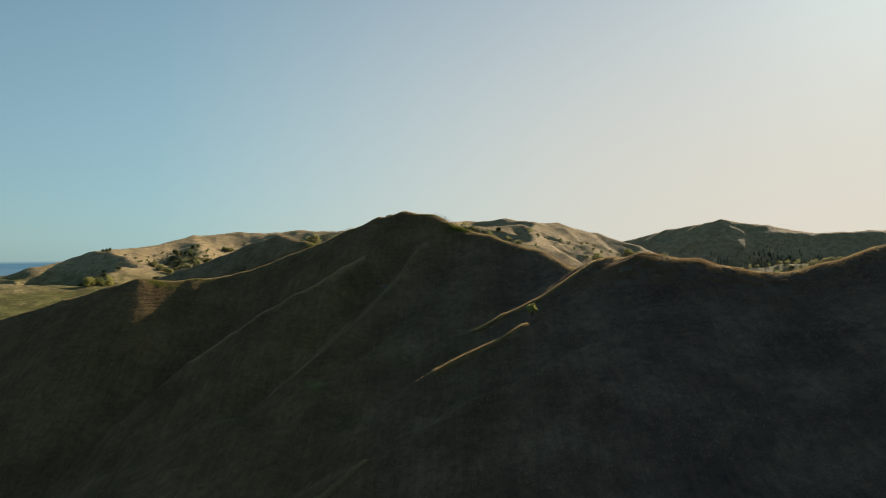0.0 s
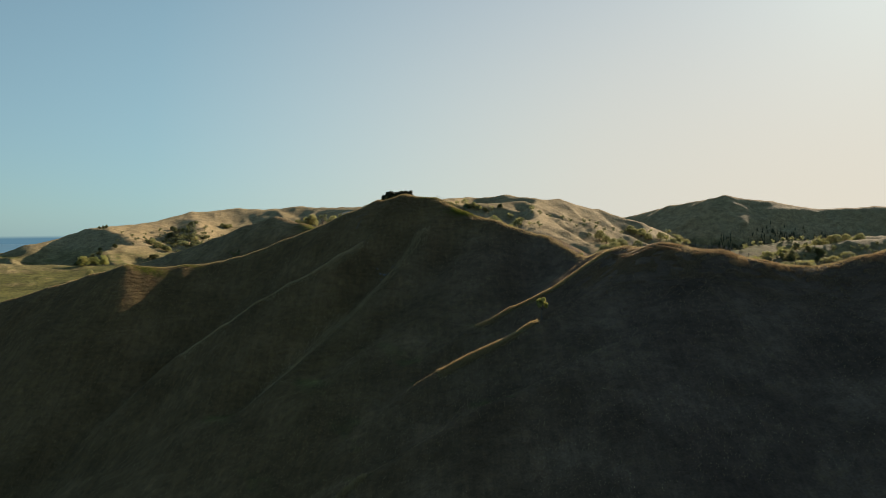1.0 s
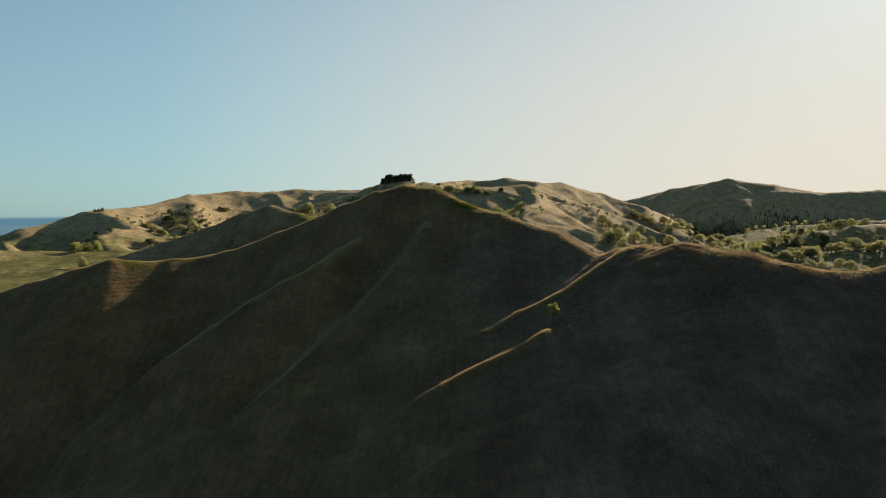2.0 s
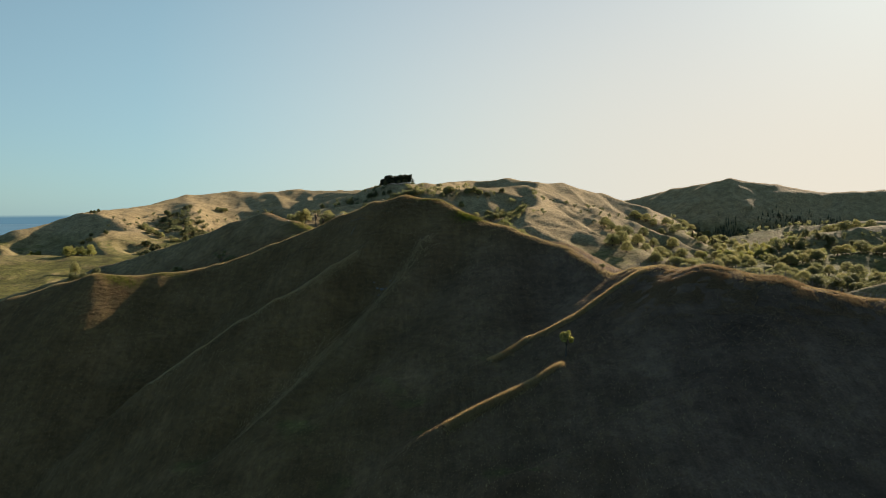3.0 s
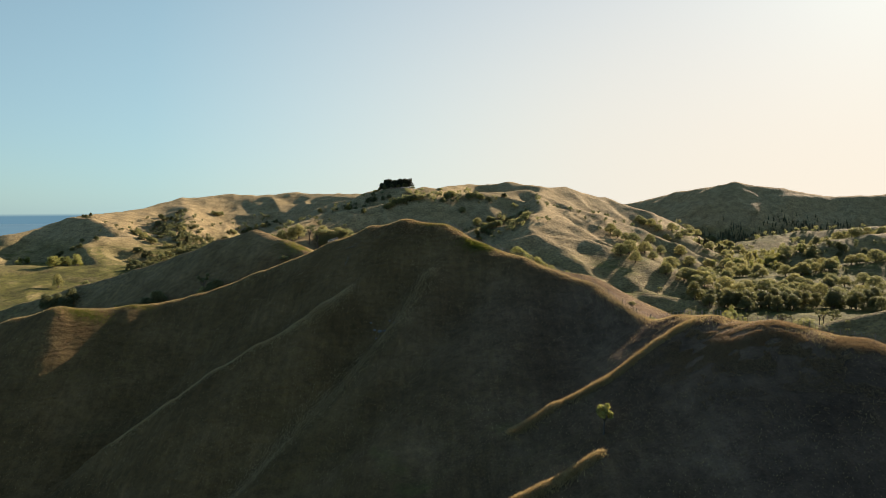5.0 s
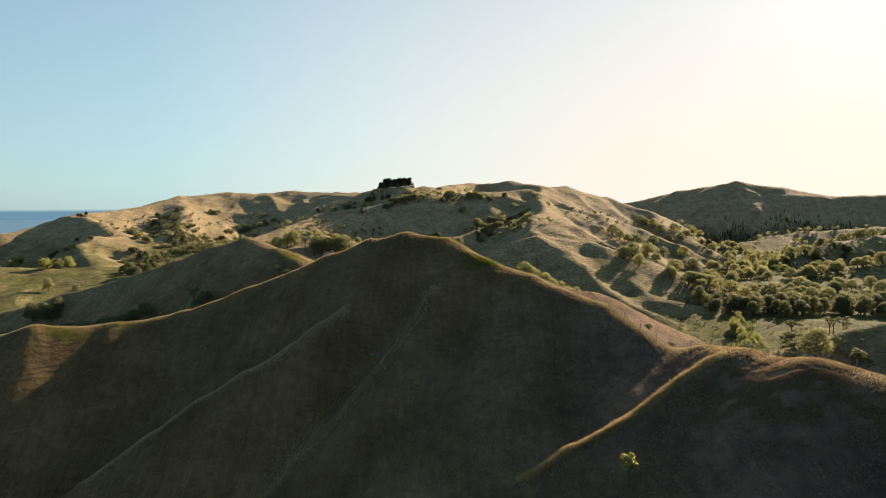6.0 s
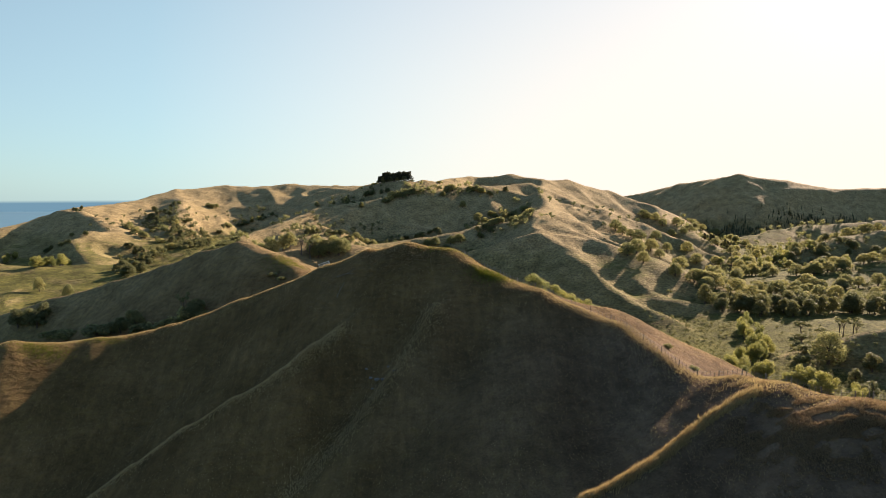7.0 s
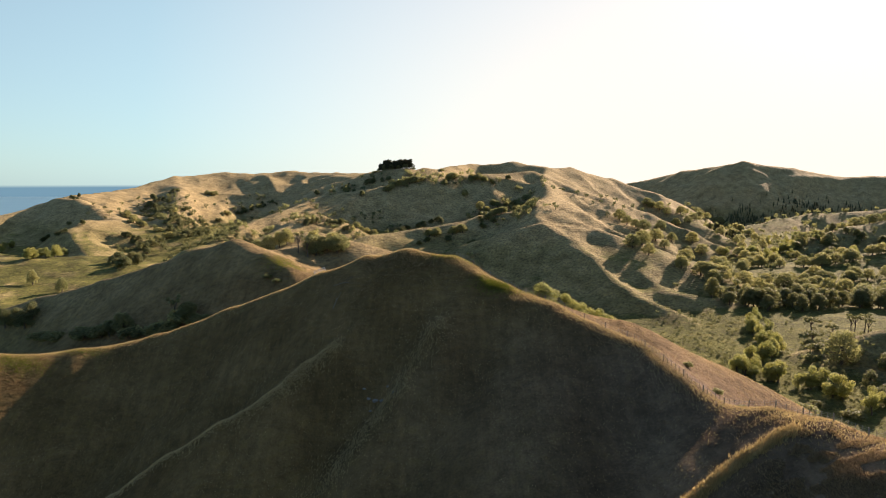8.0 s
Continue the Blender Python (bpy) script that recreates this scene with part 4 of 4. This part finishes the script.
# ---- rocks ----
def rock(x, y, size, seed):
    rng = random.Random(seed)
    bm = bmesh.new()
    bmesh.ops.create_icosphere(bm, subdivisions=2, radius=1)
    off = Vector((rng.random() * 50, rng.random() * 50, 0))
    for v in bm.verts:
        k = 1 + 0.45 * noise.noise(v.co * 1.3 + off) + 0.15 * noise.noise(v.co * 4 + off)
        v.co = Vector((v.co.x * k * size, v.co.y * k * size * 0.8, v.co.z * k * size * 0.6))
    me = bpy.data.meshes.new("rock")
    bm.to_mesh(me)
    bm.free()
    me.materials.append(MAT_ROCK)
    ob = tagged(new("rock", me), "pale grey rock outcropping from the dark grassy slope", "rock", "rocks on the slope")
    ob.location = (x, y, ground_z(x, y) + size * 0.1)


for i, (x, y, s) in enumerate([(-17.4, 183.4, 0.55), (-16.2, 183.0, 0.8), (-15.0, 182.2, 0.6), (-18.3, 184.6, 0.4), (-14.2, 184.6, 0.45), (-16.9, 181.4, 0.4), (-13.0, 181.4, 0.35)]):
    rock(x, y, s * 0.7, i)


# ---- fallen branches ----
def fallen_branch(x, y, size, turn, seed):
    """A bleached dead branch with two side twigs lying on the slope."""
    rng = np.random.default_rng(seed)
    def lying(f, a):
        px, py = x + size * f * math.cos(a), y + size * f * math.sin(a)
        return (px - x, py - y, ground_z(px, py) - ground_z(x, y) + 0.06)

    mid, tip, twig = lying(0.5, turn + 0.12), lying(1.0, turn), lying(0.85, turn + 0.35)
    wood = mesh_from("branch", *limbs(rng, [((0, 0, 0.05), mid, 0.06, 0.045, 0.1), (mid, tip, 0.045, 0.02, 0.1), (mid, twig, 0.03, 0.012, 0.15)]))
    wood.materials.append(MAT_DEAD)
    ob = tagged(new("fallen_branch", wood), "bleached dead branch lying on the grassy slope", "branch", "fallen branches")
    ob.location = (x, y, ground_z(x, y))


fallen_branch(-26.8, 204.9, 4.6, -0.45, 1)
fallen_branch(-25.9, 198.9, 3.4, 1.2, 2)


# ---- fences ----
def box_mesh(name, sx, sy, sz, bevel=0.01):
    bm = bmesh.new()
    bmesh.ops.create_cube(bm, size=1)
    for v in bm.verts:
        v.co = Vector((v.co.x * sx, v.co.y * sy, (v.co.z + 0.5) * sz))
    bmesh.ops.bevel(bm, geom=bm.edges[:], offset=bevel, segments=1, affect="EDGES")
    me = bpy.data.meshes.new(name)
    bm.to_mesh(me)
    bm.free()
    return me


def fence_line(line, gap):
    """Places evenly spaced along a line."""
    out, left = [], 0.0
    for (ax, ay), (bx, by) in zip(line, line[1:]):
        size = math.hypot(bx - ax, by - ay)
        while left < size:
            f = left / size
            out.append((ax + (bx - ax) * f, ay + (by - ay) * f, math.atan2(by - ay, bx - ax)))
            left += gap
        left -= size
    return out


def wires(posts, heights, radius):
    verts, faces = [], []
    for h in heights:
        for (ax, ay, az), (bx, by, bz) in zip(posts, posts[1:]):
            d = Vector((bx - ax, by - ay, 0)).normalized()
            n = Vector((-d.y, d.x, 0)) * radius
            base = len(verts)
            for (px, py, pz) in ((ax, ay, az), (bx, by, bz)):
                p = Vector((px, py, pz + h))
                verts += [tuple(p + n), tuple(p + Vector((0, 0, radius * 1.6))), tuple(p - n)]
            faces += [(base + k, base + (k + 1) % 3, base + 3 + (k + 1) % 3, base + 3 + k) for k in range(3)]
    return mesh_from("wire", np.array(verts), np.array(faces))


def post_and_wire(line, gap, label, group, every=5):
    root = tagged(new("fence"), label, "fence", group)
    rng = random.Random(3)
    spots = [(x, y, ground_z(x, y), a) for x, y, a in fence_line(line, gap)]
    post_me, batten_me = box_mesh("fence_post", 0.12, 0.12, 1.25), box_mesh("batten", 0.06, 0.045, 0.9, 0.005)
    for i, (x, y, z, a) in enumerate(spots):
        big = i % every == 0
        me = post_me if big else batten_me
        ob = part("post" if big else "batten", me, MAT_POST, root)
        ob.matrix_basis = Matrix.Translation((x, y, z - (0.2 if big else -0.05))) @ Euler((rng.gauss(0, 0.04), rng.gauss(0, 0.04), a)).to_matrix().to_4x4()
        k = rng.uniform(0.92, 1.08)
        ob.scale = (1, 1, k)
    part("wire", wires([s[:3] for s in spots], (0.22, 0.44, 0.66, 0.88), 0.008), MAT_WIRE, root)
    return root


post_and_wire([(-2, 207), (4, 203), (8, 199.6), (15, 195), (27, 185.2), (33, 174.2), (36, 167.2), (39.5, 160), (42.4, 153.2), (47.4, 144.4)], 0.8, "weathered post and batten fence along the grassy ridge", "ridge fence")
post_and_wire([(47.4, 144.4), (54.9, 136.6), (61.8, 132.2), (67, 130.2), (77, 127.2), (86, 123.2), (100, 117.5)], 0.8, "weathered post and batten fence along the knoll crest", "ridge fence")
post_and_wire([(150, 400), (160, 380), (168, 352)], 4.0, "thin wooden post fence across the valley paddock", "valley fence", 1)
post_and_wire([(118, 384), (126, 362), (131, 340)], 4.0, "thin wooden post fence across the valley paddock", "valley fence", 1)

# white timber rail by the hollow
rail = tagged(new("timber_rail"), "white-painted timber rail fence section on the ridge", "fence")
for dx in (-1.2, 0.0, 1.2):
    ob = part("post", box_mesh("rail_post", 0.12, 0.12, 1.2), MAT_WHITE, rail)
    ob.location = (dx, 0, -0.15)
for h in (0.5, 0.9):
    ob = part("rail", box_mesh("rail_bar", 2.6, 0.05, 0.12), MAT_WHITE, rail)
    ob.location = (0, -0.09, h)
rail.matrix_basis = pose(-31.2, 214.4, ground_z(-31.2, 214.4), 0, -18, 20)
